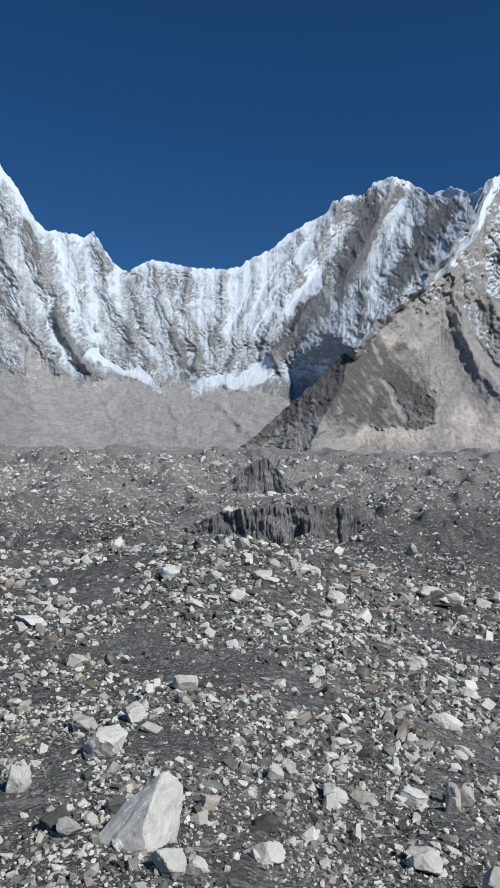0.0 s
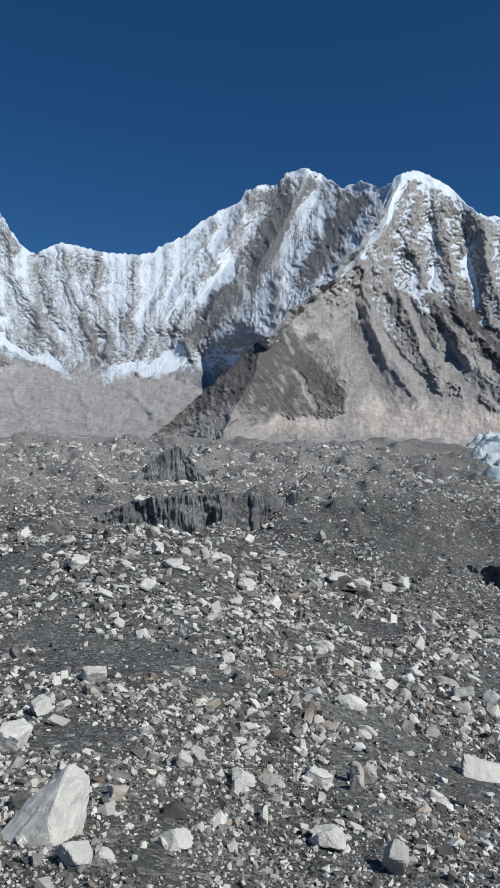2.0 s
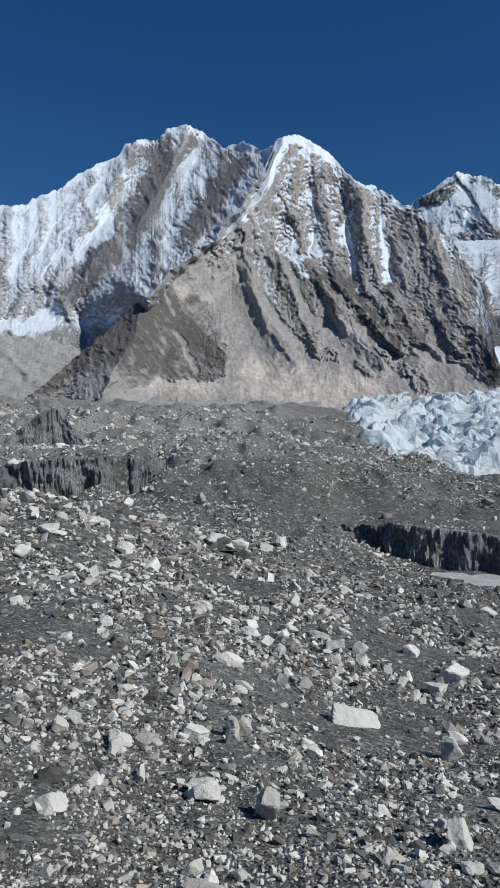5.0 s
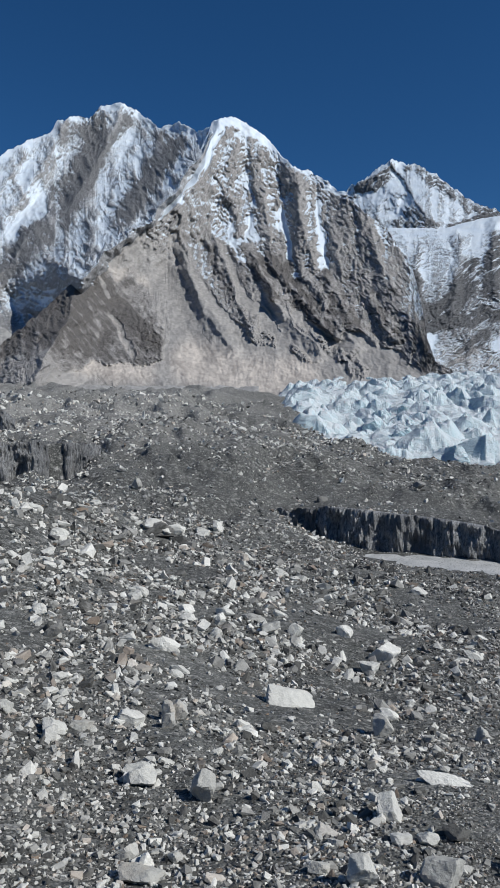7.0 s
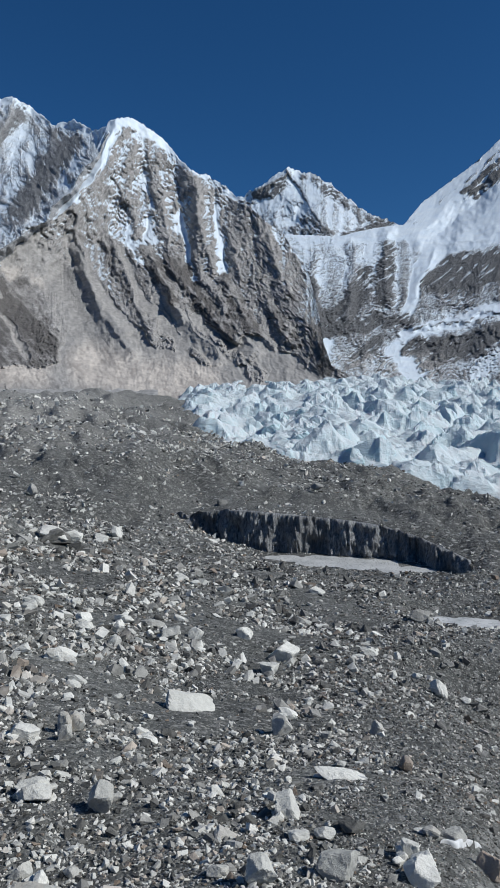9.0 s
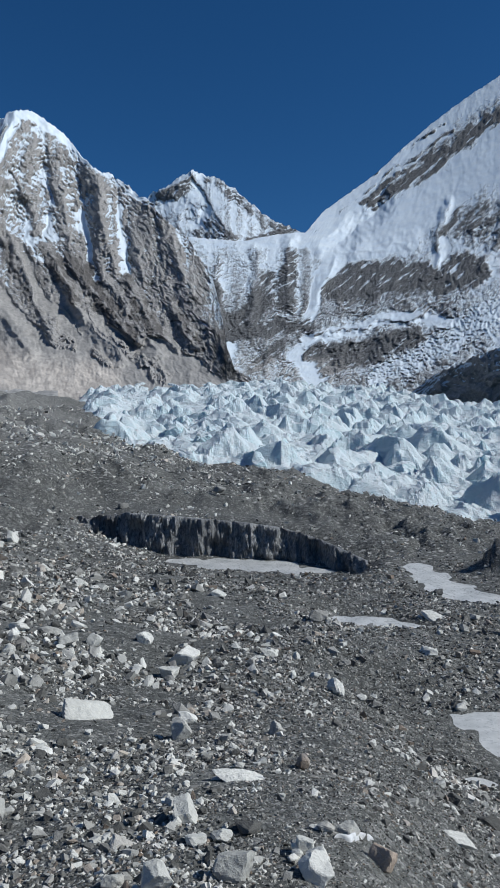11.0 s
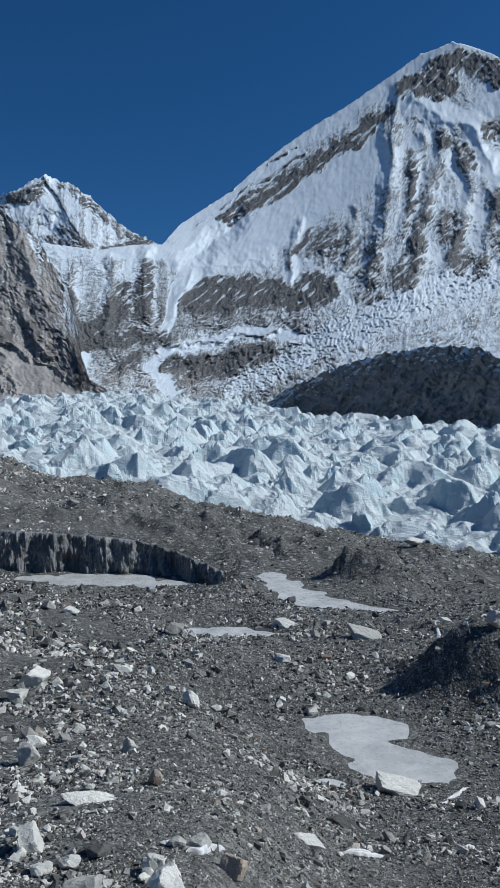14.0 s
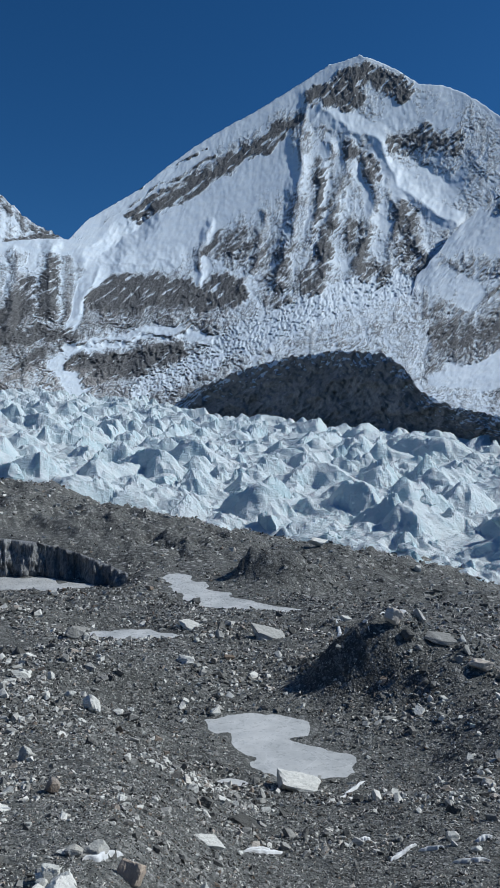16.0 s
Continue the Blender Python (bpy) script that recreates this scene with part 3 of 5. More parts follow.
    fine_level = level * 2.7 + 0.8 * fbm(a * 1.7, el * 1.7, 3, 0.5, seed + 82)
    ledge, thin_ledge = terrace(level), terrace(fine_level)
    strength = np.clip(0.55 + 0.9 * fbm(a * 0.5 + 4, el * 0.6, 3, 0.5, seed + 83), 0.05, 1.3)
    spine = ridged(across * 2.6, el * 1.9 + 0.4 * a, 6, 0.68, seed + 84)
    chips = ridged(across * 9.0 + 3, el * 5.5, 4, 0.68, seed + 87)
    d = d - stone * rough * (1.15 * (crags - 0.4) + 0.42 * (pick * 0.5 + 0.8 - f1) + 0.26 * (0.8 - g1) + strength * (0.5 * ledge + 0.2 * thin_ledge) + 0.7 * (spine - 0.5) + 0.3 * (chips - 0.5))
    d = d - np.clip(sc, 0, 1) * swell * (fbm(a * 0.8, el * 1.1, 3, 0.45, seed + 70) + 0.8 * (ridged(a * 0.5 + el * 0.3, el * 0.7, 3, 0.5, seed + 74) - 0.5) + 0.35 * fbm(across * 5, el * 1.5, 4, 0.6, seed + 76))
    furrow = ridged(across * 2.4, down * 1.2, 5, 0.6, seed + 33)
    d = d - flute * (furrow - 0.5) * np.clip(1 - sc, 0.03, 1) * np.clip(sn + 0.2, 0.25, 1)
    if broken:
        ice = swath(wa, we, broken, 1.25, 0.5)
        d = d - ice * 24 * (ridged(wa * 3.2 + we * 1.2, we * 6.0 - wa * 0.8, 5, 0.68, seed + 30) - 0.4) * np.clip(under, 0, 1)
    co = bearing(a, el, d)
    du, dv = np.gradient(co, axis=1), np.gradient(co, axis=0)
    nrm = np.cross(du, dv)
    nrm /= np.linalg.norm(nrm, axis=-1, keepdims=True) + 1e-9
    lie = np.clip(nrm[..., 2], -0.2, 1)
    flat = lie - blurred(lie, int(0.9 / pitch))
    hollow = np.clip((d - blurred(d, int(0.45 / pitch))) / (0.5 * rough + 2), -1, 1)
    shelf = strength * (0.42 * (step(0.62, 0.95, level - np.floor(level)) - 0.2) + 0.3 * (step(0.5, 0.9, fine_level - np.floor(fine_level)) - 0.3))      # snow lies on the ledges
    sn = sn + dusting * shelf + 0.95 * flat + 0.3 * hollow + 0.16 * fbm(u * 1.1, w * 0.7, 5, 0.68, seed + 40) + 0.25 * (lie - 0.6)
    # rock tone differs by bed, darker in hollows and paler on flatter places
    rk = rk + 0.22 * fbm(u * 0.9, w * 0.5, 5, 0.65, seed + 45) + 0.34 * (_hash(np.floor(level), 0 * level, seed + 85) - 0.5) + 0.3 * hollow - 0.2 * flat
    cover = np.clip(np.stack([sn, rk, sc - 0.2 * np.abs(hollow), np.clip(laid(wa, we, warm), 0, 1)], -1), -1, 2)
    back, level = [], co[-1]       # the far side of the crest falls away
    for out, drop in ((8, 2.0), (60, 60), (260, 320), (520, 900)):
        b = level + np.stack([np.sin(np.radians(heads)) * out, np.cos(np.radians(heads)) * out, np.full(len(heads), -float(drop))], -1)
        b[:, 2] = np.maximum(b[:, 2], 10.0)
        back.append(b)
    co = np.concatenate([co, np.array(back)])
    cover = np.concatenate([cover, np.repeat(cover[-1:], len(back), 0)])
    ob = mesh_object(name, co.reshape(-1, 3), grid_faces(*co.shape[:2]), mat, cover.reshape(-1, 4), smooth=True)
    return tagged(ob, label, "mountain", kind="structure")


def cirque_base(a, el, wa, we, under):
    # snow thinned right of heading -30, putting the slope's shade into its colour
    snow = 0.46 - 0.12 * step(-30, -25, wa) + 0.02 * (we - 13) - 0.75 * step(9.2, 7.0, we + 0.03 * (wa + 38)) + 0.25 * step(0.9, 0.1, under)
    dark = 0.22 + 0.3 * fbm(a * 0.35, el * 0.35, 3, 0.5, 91)
    scree = 0.9 * step(8.4, 6.6, we + 0.05 * (wa + 38)) + 0.1
    return snow, dark, scree


mountain("mountain_cirque", "steep fluted snow and grey rock wall round a high col", GREY_PEAK, [(-60.59, 23.1), (-55.87, 23.26), (-51.17, 22.85), (-49.92, 21.5), (-48.65, 19.53), (-47.89, 18.82), (-45.71, 18.69), (-44.94, 18.47), (-44.23, 18.99), (-43.35, 17.77), (-42.47, 16.6), (-41.47, 16.24), (-40.95, 16.68), (-39.74, 17.18), (-38.33, 17.03), (-36.56, 16.71), (-33.89, 16.68), (-32.78, 16.89), (-31.89, 17.52), (-30.33, 18.13), (-28.99, 19.26), (-27.44, 20.04), (-26.24, 20.49), (-25.44, 21.45), (-24.33, 21.8), (-23.23, 21.75), (-22.35, 22.6), (-20.83, 22.92), (-19.54, 22.41), (-18.48, 21.71), (-17.85, 21.39), (-17.17, 21.76), (-16.18, 21.79), (-15.12, 21.27), (-14.04, 21.63), (-12.11, 18.94), (-10.4, 15)], 0.5,
         [(0, 520), (2.5, 700), (7, 1300), (9, 1500), (16, 2000), (23, 2500)], cirque_base, [
    (0.12, 0.6, [(-18.9, 19.3), (-20.7, 17), (-23.3, 13.8), (-25, 11.8)]),
    (0.25, 0.5, [(-16.4, 19.1), (-18.1, 17.7)]),
    (0.5, 0.6, [(-27.7, 18.1), (-26.8, 15.6), (-28.6, 13.9)]),
    (0.35, 0.6, [(-46.5, 17.6), (-45.2, 14.4), (-43.9, 11.6)]),
    (0.35, 0.5, [(-42.7, 16.2), (-42, 12.9)]),
    (0.35, 0.9, [(-32.6, 16.5), (-33.4, 12.2)]),
    (0.3, 1.2, [(-30.3, 16.5), (-30.8, 13.1)]),
    (0.3, 0.8, [(-35.7, 16), (-35.2, 13.1)]),
    (0.8, 0.28, [(-44.1, 10.3), (-41.7, 8.7), (-40, 8.1)]),
    (0.7, 0.3, [(-40.6, 8.9), (-38.7, 7.4)]),
    (0.9, 0.5, [(-36, 7.5), (-34.1, 8.4), (-32.1, 7.9), (-30.5, 9.2)]),
    (0.7, 0.3, [(-30.8, 9.7), (-33.8, 7.5)]),
    (0.5, 0.4, [(-50.4, 22.2), (-48.6, 19.3), (-48, 18.2)]),
    (0.4, 0.3, [(-25, 21.8), (-22.8, 21.7)]),
    (0.4, 0.3, [(-21, 22.6), (-18.9, 21.7)]),
    (0.5, 0.4, [(-48.8, 8), (-46.8, 7.2)]),
], [
    # Streaks from -30 to -16: bare rock, strengthened to put the slope's shade into colour.
    (0.8, 0.7, [(-22.8, 20.5), (-23.7, 17.4), (-25, 14.9)]),
    (0.6, 0.5, [(-18.7, 19.4), (-20, 16.6)]),
    (0.6, 0.5, [(-20.4, 22.1), (-21.8, 19.8)]),
    (1.3, 0.9, [(-22.8, 21.9), (-23, 19.2), (-25, 16.4)]),
    (0.8, 0.6, [(-20.6, 22), (-18.1, 21)]),
    (0.8, 0.7, [(-25, 20.6), (-24.1, 21.4)]),
    (1.2, 0.8, [(-26.8, 13.9), (-28.6, 12.2), (-29.4, 10.5)]),
    (1.5, 0.75, [(-16.8, 20.3), (-18.7, 17.7), (-20.7, 15.4)]),
    (0.9, 0.55, [(-46.8, 12.6), (-45.8, 10.6), (-44.3, 9)]),
    (0.7, 0.4, [(-51, 14.8), (-49.7, 11.6)]),
    (0.8, 0.5, [(-37.8, 11.3), (-36.9, 8.8)]),
    (0.6, 0.35, [(-36.3, 12.6), (-35.8, 8.8)]),
    (0.6, 0.15, [(-41.5, 15.6), (-40.9, 13.3), (-40.2, 10.8)]),
    (0.6, 0.6, [(-44, 18.5), (-43.3, 16.6)]),
    (0.4, 1, [(-38.8, 15.9), (-36.6, 15.6)]),
    (0.4, 0.9, [(-48.6, 18.2), (-47.5, 15.1)]),
    (0.35, 0.8, [(-50.3, 19.6), (-49, 17.3)]),
    (0.5, 0.6, [(-40.9, 12.9), (-41.7, 10.4)]),
    (0.5, 0.6, [(-34.8, 12.7), (-33.9, 9.7)]),
    (0.5, 0.5, [(-30.8, 12.3), (-32.1, 9.2)]),
], [
    (1, 2.63, [(-50.7, 5), (-44.6, 3.9), (-36.9, 4), (-31.6, 4)]),
    (0.8, 0.88, [(-50.5, 12), (-48.4, 9.2), (-46.3, 7.2)]),
    (0.7, 1.32, [(-42.5, 6.9), (-36, 5.9), (-31.6, 6.2)]),
    (1, 3.95, [(-56.5, 6.4), (-50.7, 2.5)]),
], [
    (640, 5.27, [(-13.9, 21.2), (-16.4, 17.6), (-19, 15.1), (-21.6, 13.1), (-24, 10.8)]),
    (16, 0.5, [(-50.8, 7), (-46.7, 4.7), (-43.8, 2.6)]),
    (14, 0.4, [(-43.4, 6.9), (-42.1, 4.3), (-38.2, 2.6)]),
    (14, 0.4, [(-38.2, 6.1), (-37.3, 3.5)]),
    (16, 0.4, [(-35.6, 7), (-32.1, 4.4), (-30.8, 3.1)]),
    (-12, 0.6, [(-48.4, 7.1), (-44.2, 4.3)]),
    (-10, 0.5, [(-33.8, 7), (-33, 4)]),
    (120, 6.58, [(-51.2, 22.5), (-49.8, 14.9), (-48.3, 4.2)]),
    (100, 1.7, [(-21, 22.8), (-22.2, 19.5), (-24.6, 16), (-27.7, 13.5), (-29.9, 10.1)]),
    (45, 1, [(-25, 21.6), (-26.3, 18.9), (-28.6, 15.6), (-30.8, 11.4)]),
    (20, 0.7, [(-28.1, 19.3), (-29.4, 16.5), (-32.1, 11.4)]),
    (17, 0.6, [(-31.4, 17.3), (-32.1, 14), (-33.8, 8.8)]),
    (17, 0.6, [(-33.9, 16.5), (-34.3, 13.1), (-35.2, 8.8)]),
    (20, 0.7, [(-37, 16.8), (-37, 13.1), (-36.1, 9.2)]),
    (24, 0.75, [(-39.6, 16.9), (-38.7, 13.8), (-37.4, 9.6)]),
    (-30, 0.6, [(-41.5, 15.8), (-40.9, 12.9), (-39.9, 10.8)]),
    (38, 1, [(-44.2, 19.1), (-43.3, 16.1), (-42, 12.9), (-40, 9.6)]),
    (30, 0.9, [(-46.1, 18.8), (-45.2, 15.2), (-43.9, 12)]),
    (60, 1.2, [(-48.6, 18.9), (-47.8, 15.8), (-46.4, 12.7), (-44.3, 8.6)]),
    (45, 1, [(-51, 17.9), (-49.8, 14.9), (-48.1, 10.9), (-46.4, 8.5)]),
    (20, 0.7, [(-37.8, 12.6), (-36.1, 10.5), (-35.6, 7.9)]),
    (35, 0.8, [(-46.8, 12.6), (-45.6, 10.2), (-43.4, 8.2)]),
],
         grain=(0.5, 0.32), rough=13, calm=0.32, seed=100, pitch=0.08, foot_fade=7.0, smooth=[(0.95, 4.4, [(-62, 2.5), (-38, 2.8), (-14, 2.0)])] + [
    (0.92, 2.41, [(-17.8, 20.1), (-22.2, 14.8), (-25.9, 11.6)]),
    (0.6, 1.32, [(-23.5, 16.4), (-26.9, 11.6)]),
],
         lean=[(-60, -0.25), (-42, -0.15), (-36, 0.1), (-31, 0.55), (-27, 0.9), (-14, 1.0)], flute=8, swell=9.0, dip=-0.25, beds=1.6, dusting=1.2)


def pyramid_base(a, el, wa, we, under):
    return 0.74 + 0 * a, 0.40 + 0 * a, 0 * a


mountain("mountain_far_pyramid", "distant snow pyramid with banded dark rock", SNOW_PEAK, [(-6.05, 14.14), (-4.74, 16.04), (-3.44, 17.46), (-2.15, 18.06), (-1.3, 18.72), (-0.45, 19.13), (1.66, 18.62), (2.91, 17.89), (4.56, 16.62), (5.78, 15.76), (7.39, 15.13), (8.34, 14.73), (10.53, 13.21)], 11.0,
         [(11, 3300), (20, 4200)], pyramid_base, (), [
    (0.8, 0.4, [(1.2, 18.7), (3.3, 17.3), (5.4, 15.8), (7.2, 15.1)]),
    (0.45, 0.61, [(-0.9, 18.3), (-2.6, 17.2), (-3.2, 16.7)]),
    (0.75, 0.53, [(-0, 14.7), (1.2, 15.3), (2.5, 14.4)]),
    (0.8, 0.26, [(4.1, 14.3), (7, 14.9)]),
], (), [
    (190, 4.83, [(-0.4, 19.1), (1.2, 17), (2.5, 14.6)]),
    (-60, 1.32, [(-0.4, 18.7), (1.2, 16.6), (-0, 15.5)]),
    (60, 1.1, [(-0.4, 19.1), (-2.6, 17.6)]),
], grain=(0.5, 0.3), rough=15, flute=4, seed=300, pitch=0.06, beds=2.2, dip=0.1)


def great_base(a, el, wa, we, under):
    snow = 0.60 - 0.34 * step(12.0, 9.0, we) * step(24, 18, wa) + 0.2 * step(1.2, 0.2, under)
    return snow, 0.40 + 0.2 * fbm(a * 0.4, el * 0.4, 3, 0.5, 94), 0.55 * step(7.5, 5.0, we) * step(18, 10, wa)


mountain("mountain_great", "huge snow-covered peak with rock bands and a long smooth ridge", SNOW_PEAK, [(-3.04, 14.45), (-0.18, 14.45), (3.61, 14.24), (5.75, 14.65), (7.04, 14.78), (8.34, 14.81), (9.65, 16.26), (11.39, 17.37), (13.58, 18.69), (15.76, 20.42), (17.93, 21.9), (20.09, 23.12), (22.23, 24.11), (24.35, 25.22), (26.43, 26.26), (27.97, 27.07), (28.84, 27.21), (30.34, 27.6), (31.42, 27.27), (33.13, 26.58), (34.83, 25.56), (36.49, 25.36), (37.73, 24.9), (38.95, 24.26), (40.69, 23.03), (43.32, 20.78), (48.87, 16.88)], 1.5,
         [(1.5, 1000), (5, 1350), (9, 1700), (14, 2200), (28, 3400)], great_base, [
    (0.45, 0.8, [(9.7, 16.3), (14, 19.1), (18.8, 22.2), (23.2, 24.7), (27.6, 26.8)]),
    (0.5, 1.2, [(10.6, 14.8), (14, 15.7), (18, 17.3), (21.5, 19.7), (24.1, 21.5)]),
    (0.35, 1, [(14.5, 14.7), (19.3, 16.5), (22.4, 18.9), (25.8, 20.3)]),
    (0.7, 0.45, [(9.5, 13.7), (12.7, 13.2), (16.2, 13.9)]),
    (0.4, 0.8, [(10.6, 14.8), (14.5, 14.9), (17.1, 15.3)]),
    (0.8, 0.5, [(8.4, 14.3), (10.8, 13.1), (9.5, 11), (8.6, 8.5)]),
    (0.9, 0.35, [(18.2, 12.4), (18.8, 13.7)]),
    (0.7, 0.5, [(26.7, 24.6), (29.7, 23.3), (31.6, 22.8)]),
    (0.6, 0.55, [(31.8, 22.2), (33.5, 19.1), (36.3, 16.9), (37.6, 16.4)]),
    (0.35, 0.35, [(27.6, 21.8), (28.2, 19.1), (27.6, 16.3)]),
    (0.35, 0.3, [(29.7, 20.9), (31, 18.1), (32.6, 16.1)]),
    (0.35, 1.3, [(33.1, 23.9), (36.3, 23.2)]),
    (0.35, 0.9, [(34.3, 19.4), (37.1, 18.8)]),
    (0.7, 0.4, [(8.4, 7), (12.7, 7.8), (16.2, 8.6), (19.3, 7.9)]),
    (0.7, 0.8, [(2.4, 6.2), (1.8, 4.1)]),
    (0.7, 0.8, [(8, 5.7), (9, 4.2)]),
    (0.5, 0.95, [(14, 4.2), (18, 6), (21.5, 8.2), (25.8, 9.8), (30.1, 11.3), (34.3, 12.2)]),
    (0.5, 0.4, [(1, 15.8), (4.2, 14.2), (8, 14.2)]),
    (0.4, 0.3, [(6.3, 14.6), (5.5, 12.9)]),
], [
    (1.45, 0.42, [(13.6, 16.7), (17.1, 18.7), (20.2, 20.3), (23.2, 22.1), (25.8, 23.9)]),
    (1.01, 0.45, [(17.5, 19.1), (21.5, 21.4)]),
    (0.72, 0.14, [(9.7, 16.3), (14, 19.3), (18.4, 21.7)]),
    (0.65, 0.12, [(11, 16.2), (15.3, 19.1), (19.3, 21.2)]),
    (0.65, 0.12, [(12.7, 16.8), (18, 20.1)]),
    (1.45, 0.7, [(26.9, 25.1), (29.7, 26), (31.2, 26.6), (33.5, 25.3)]),
    (1.16, 0.5, [(28.2, 24.5), (30.3, 24.9)]),
    (0.94, 0.6, [(33, 21.7), (35.5, 22.4), (37.6, 21.6)]),
    (0.72, 0.8, [(27.6, 20.2), (28, 15.5), (26.7, 12.3)]),
    (0.87, 0.8, [(30.1, 16.2), (31, 13.4), (32.6, 12.5)]),
    (0.8, 0.8, [(33.9, 17.1), (34.3, 14), (35.5, 12.7)]),
    (0.72, 0.6, [(29.7, 21.6), (31.6, 20.2)]),
    (0.51, 1.3, [(20.6, 15.3), (24.1, 14), (24.5, 11.5)]),
    (0.72, 0.25, [(19.5, 15.7), (18.4, 13.2)]),
    (1.45, 0.95, [(10.6, 10.8), (14, 11.2), (18, 11.4), (20.6, 11.6)]),
    (1.01, 0.4, [(11.4, 12.1), (17.1, 12.4)]),
    (0.87, 0.5, [(18, 10.7), (21.5, 11.6)]),
    (1.59, 0.55, [(8.8, 5.8), (12.7, 6.1), (16.6, 7.1)]),
    (1.3, 0.4, [(9.7, 4.6), (14, 5.8)]),
    (1.3, 0.7, [(5.5, 11.3), (4.6, 9.2), (2.6, 7.9)]),
    (1.16, 0.5, [(7.4, 13), (6.7, 9.7)]),
    (1.16, 0.6, [(1, 11), (1.4, 8.6)]),
    (1.3, 0.5, [(0.2, 7.1), (8.4, 8.1)]),
    (1.16, 0.4, [(4.2, 4.8), (6.3, 6.3)]),
], (), [
    (190, 16, [(30.8, 27.3), (27.6, 24.3), (25.8, 21.9), (26.3, 17.2), (26.7, 12.3)]),
    (34, 1, [(26.5, 24.8), (25.8, 22.2), (25.8, 19.2), (25.4, 15.6), (24.1, 12.3)]),
    (36, 1, [(27.6, 24.2), (29.7, 23), (31.8, 22.4), (33.5, 19.1), (36.3, 16.9), (37.6, 16.2)]),
    (28, 0.8, [(29.7, 22), (29.1, 19.4), (28.2, 16.3), (27.6, 12.7)]),
    (28, 0.8, [(31, 20.4), (31.8, 18.1), (30.8, 15.4), (30.1, 12.6)]),
    (30, 0.9, [(32.6, 18.8), (34.3, 15.9), (35.7, 13.1)]),
    (18, 0.6, [(28.2, 22.1), (27.6, 19.1), (26.9, 15.6)]),
    (18, 0.6, [(33.5, 17.9), (33, 15.2), (32.6, 12.9)]),
    (-50, 2.4, [(34.3, 20.9), (37.1, 19.1)]),
    (22, 0.5, [(18.8, 16.5), (18.2, 12.4)]),
    (18, 0.5, [(23.2, 17.3), (22.4, 13.6), (21.5, 11.6)]),
    (26, 1, [(9.7, 13.5), (12.7, 13.3), (16.6, 13.9)]),
    (24, 0.8, [(10.6, 13.1), (9.1, 9.7)]),
    (30, 0.6, [(9.1, 7.5), (12.7, 7.9), (17.1, 8.6)]),
    (24, 0.6, [(10.6, 6.4), (16.6, 7.5)]),
    (26, 0.8, [(7.2, 14.2), (6.9, 9.7)]),
    (26, 0.7, [(4.6, 13.3), (4.2, 8.3)]),
    (22, 0.7, [(1.4, 12.7), (1.8, 7.8)]),
    (-40, 1.2, [(14, 16.5), (10.6, 13.5)]),
],
         grain=(0.36, 0.2), rough=17, calm=0.2, flute=2, dip=0.55, beds=1.7, lean=[(-10, 0.3), (8, 0.9), (18, 0.5), (24, 0.1), (30, -0.4), (45, -0.6)], seed=400, jag=0.06, pitch=0.08, streak=0.75, broken=[(14.01, 4.03), (17.95, 6), (21.47, 8.15), (25.83, 9.79), (30.11, 11.34), (34.67, 12.14)], smooth=[
    (0.5, 2.41, [(9.3, 15.3), (14.1, 15.4), (18.9, 17.5), (24.1, 20.6)]),
    (0.4, 1.76, [(10.2, 12.6), (15.7, 13.6)]),
    (0.3, 1.76, [(18.9, 15.8), (24, 18)]),
])


def spur_base(a, el, wa, we, under):
    snow = 0.17 + 0.025 * (we - 14) + 0.35 * step(0.7, 0.1, under) * step(15, 18, el)
    dark = -0.02 + 0.3 * fbm(a * 0.35, el * 0.35, 3, 0.5, 93)
    scree = 0.85 * step(4.6, 3.2, we) * step(-27, -23, wa) + 0.08 * fbm(a * 0.5, el * 0.5, 3, 0.5, 95)
    return snow, dark, scree


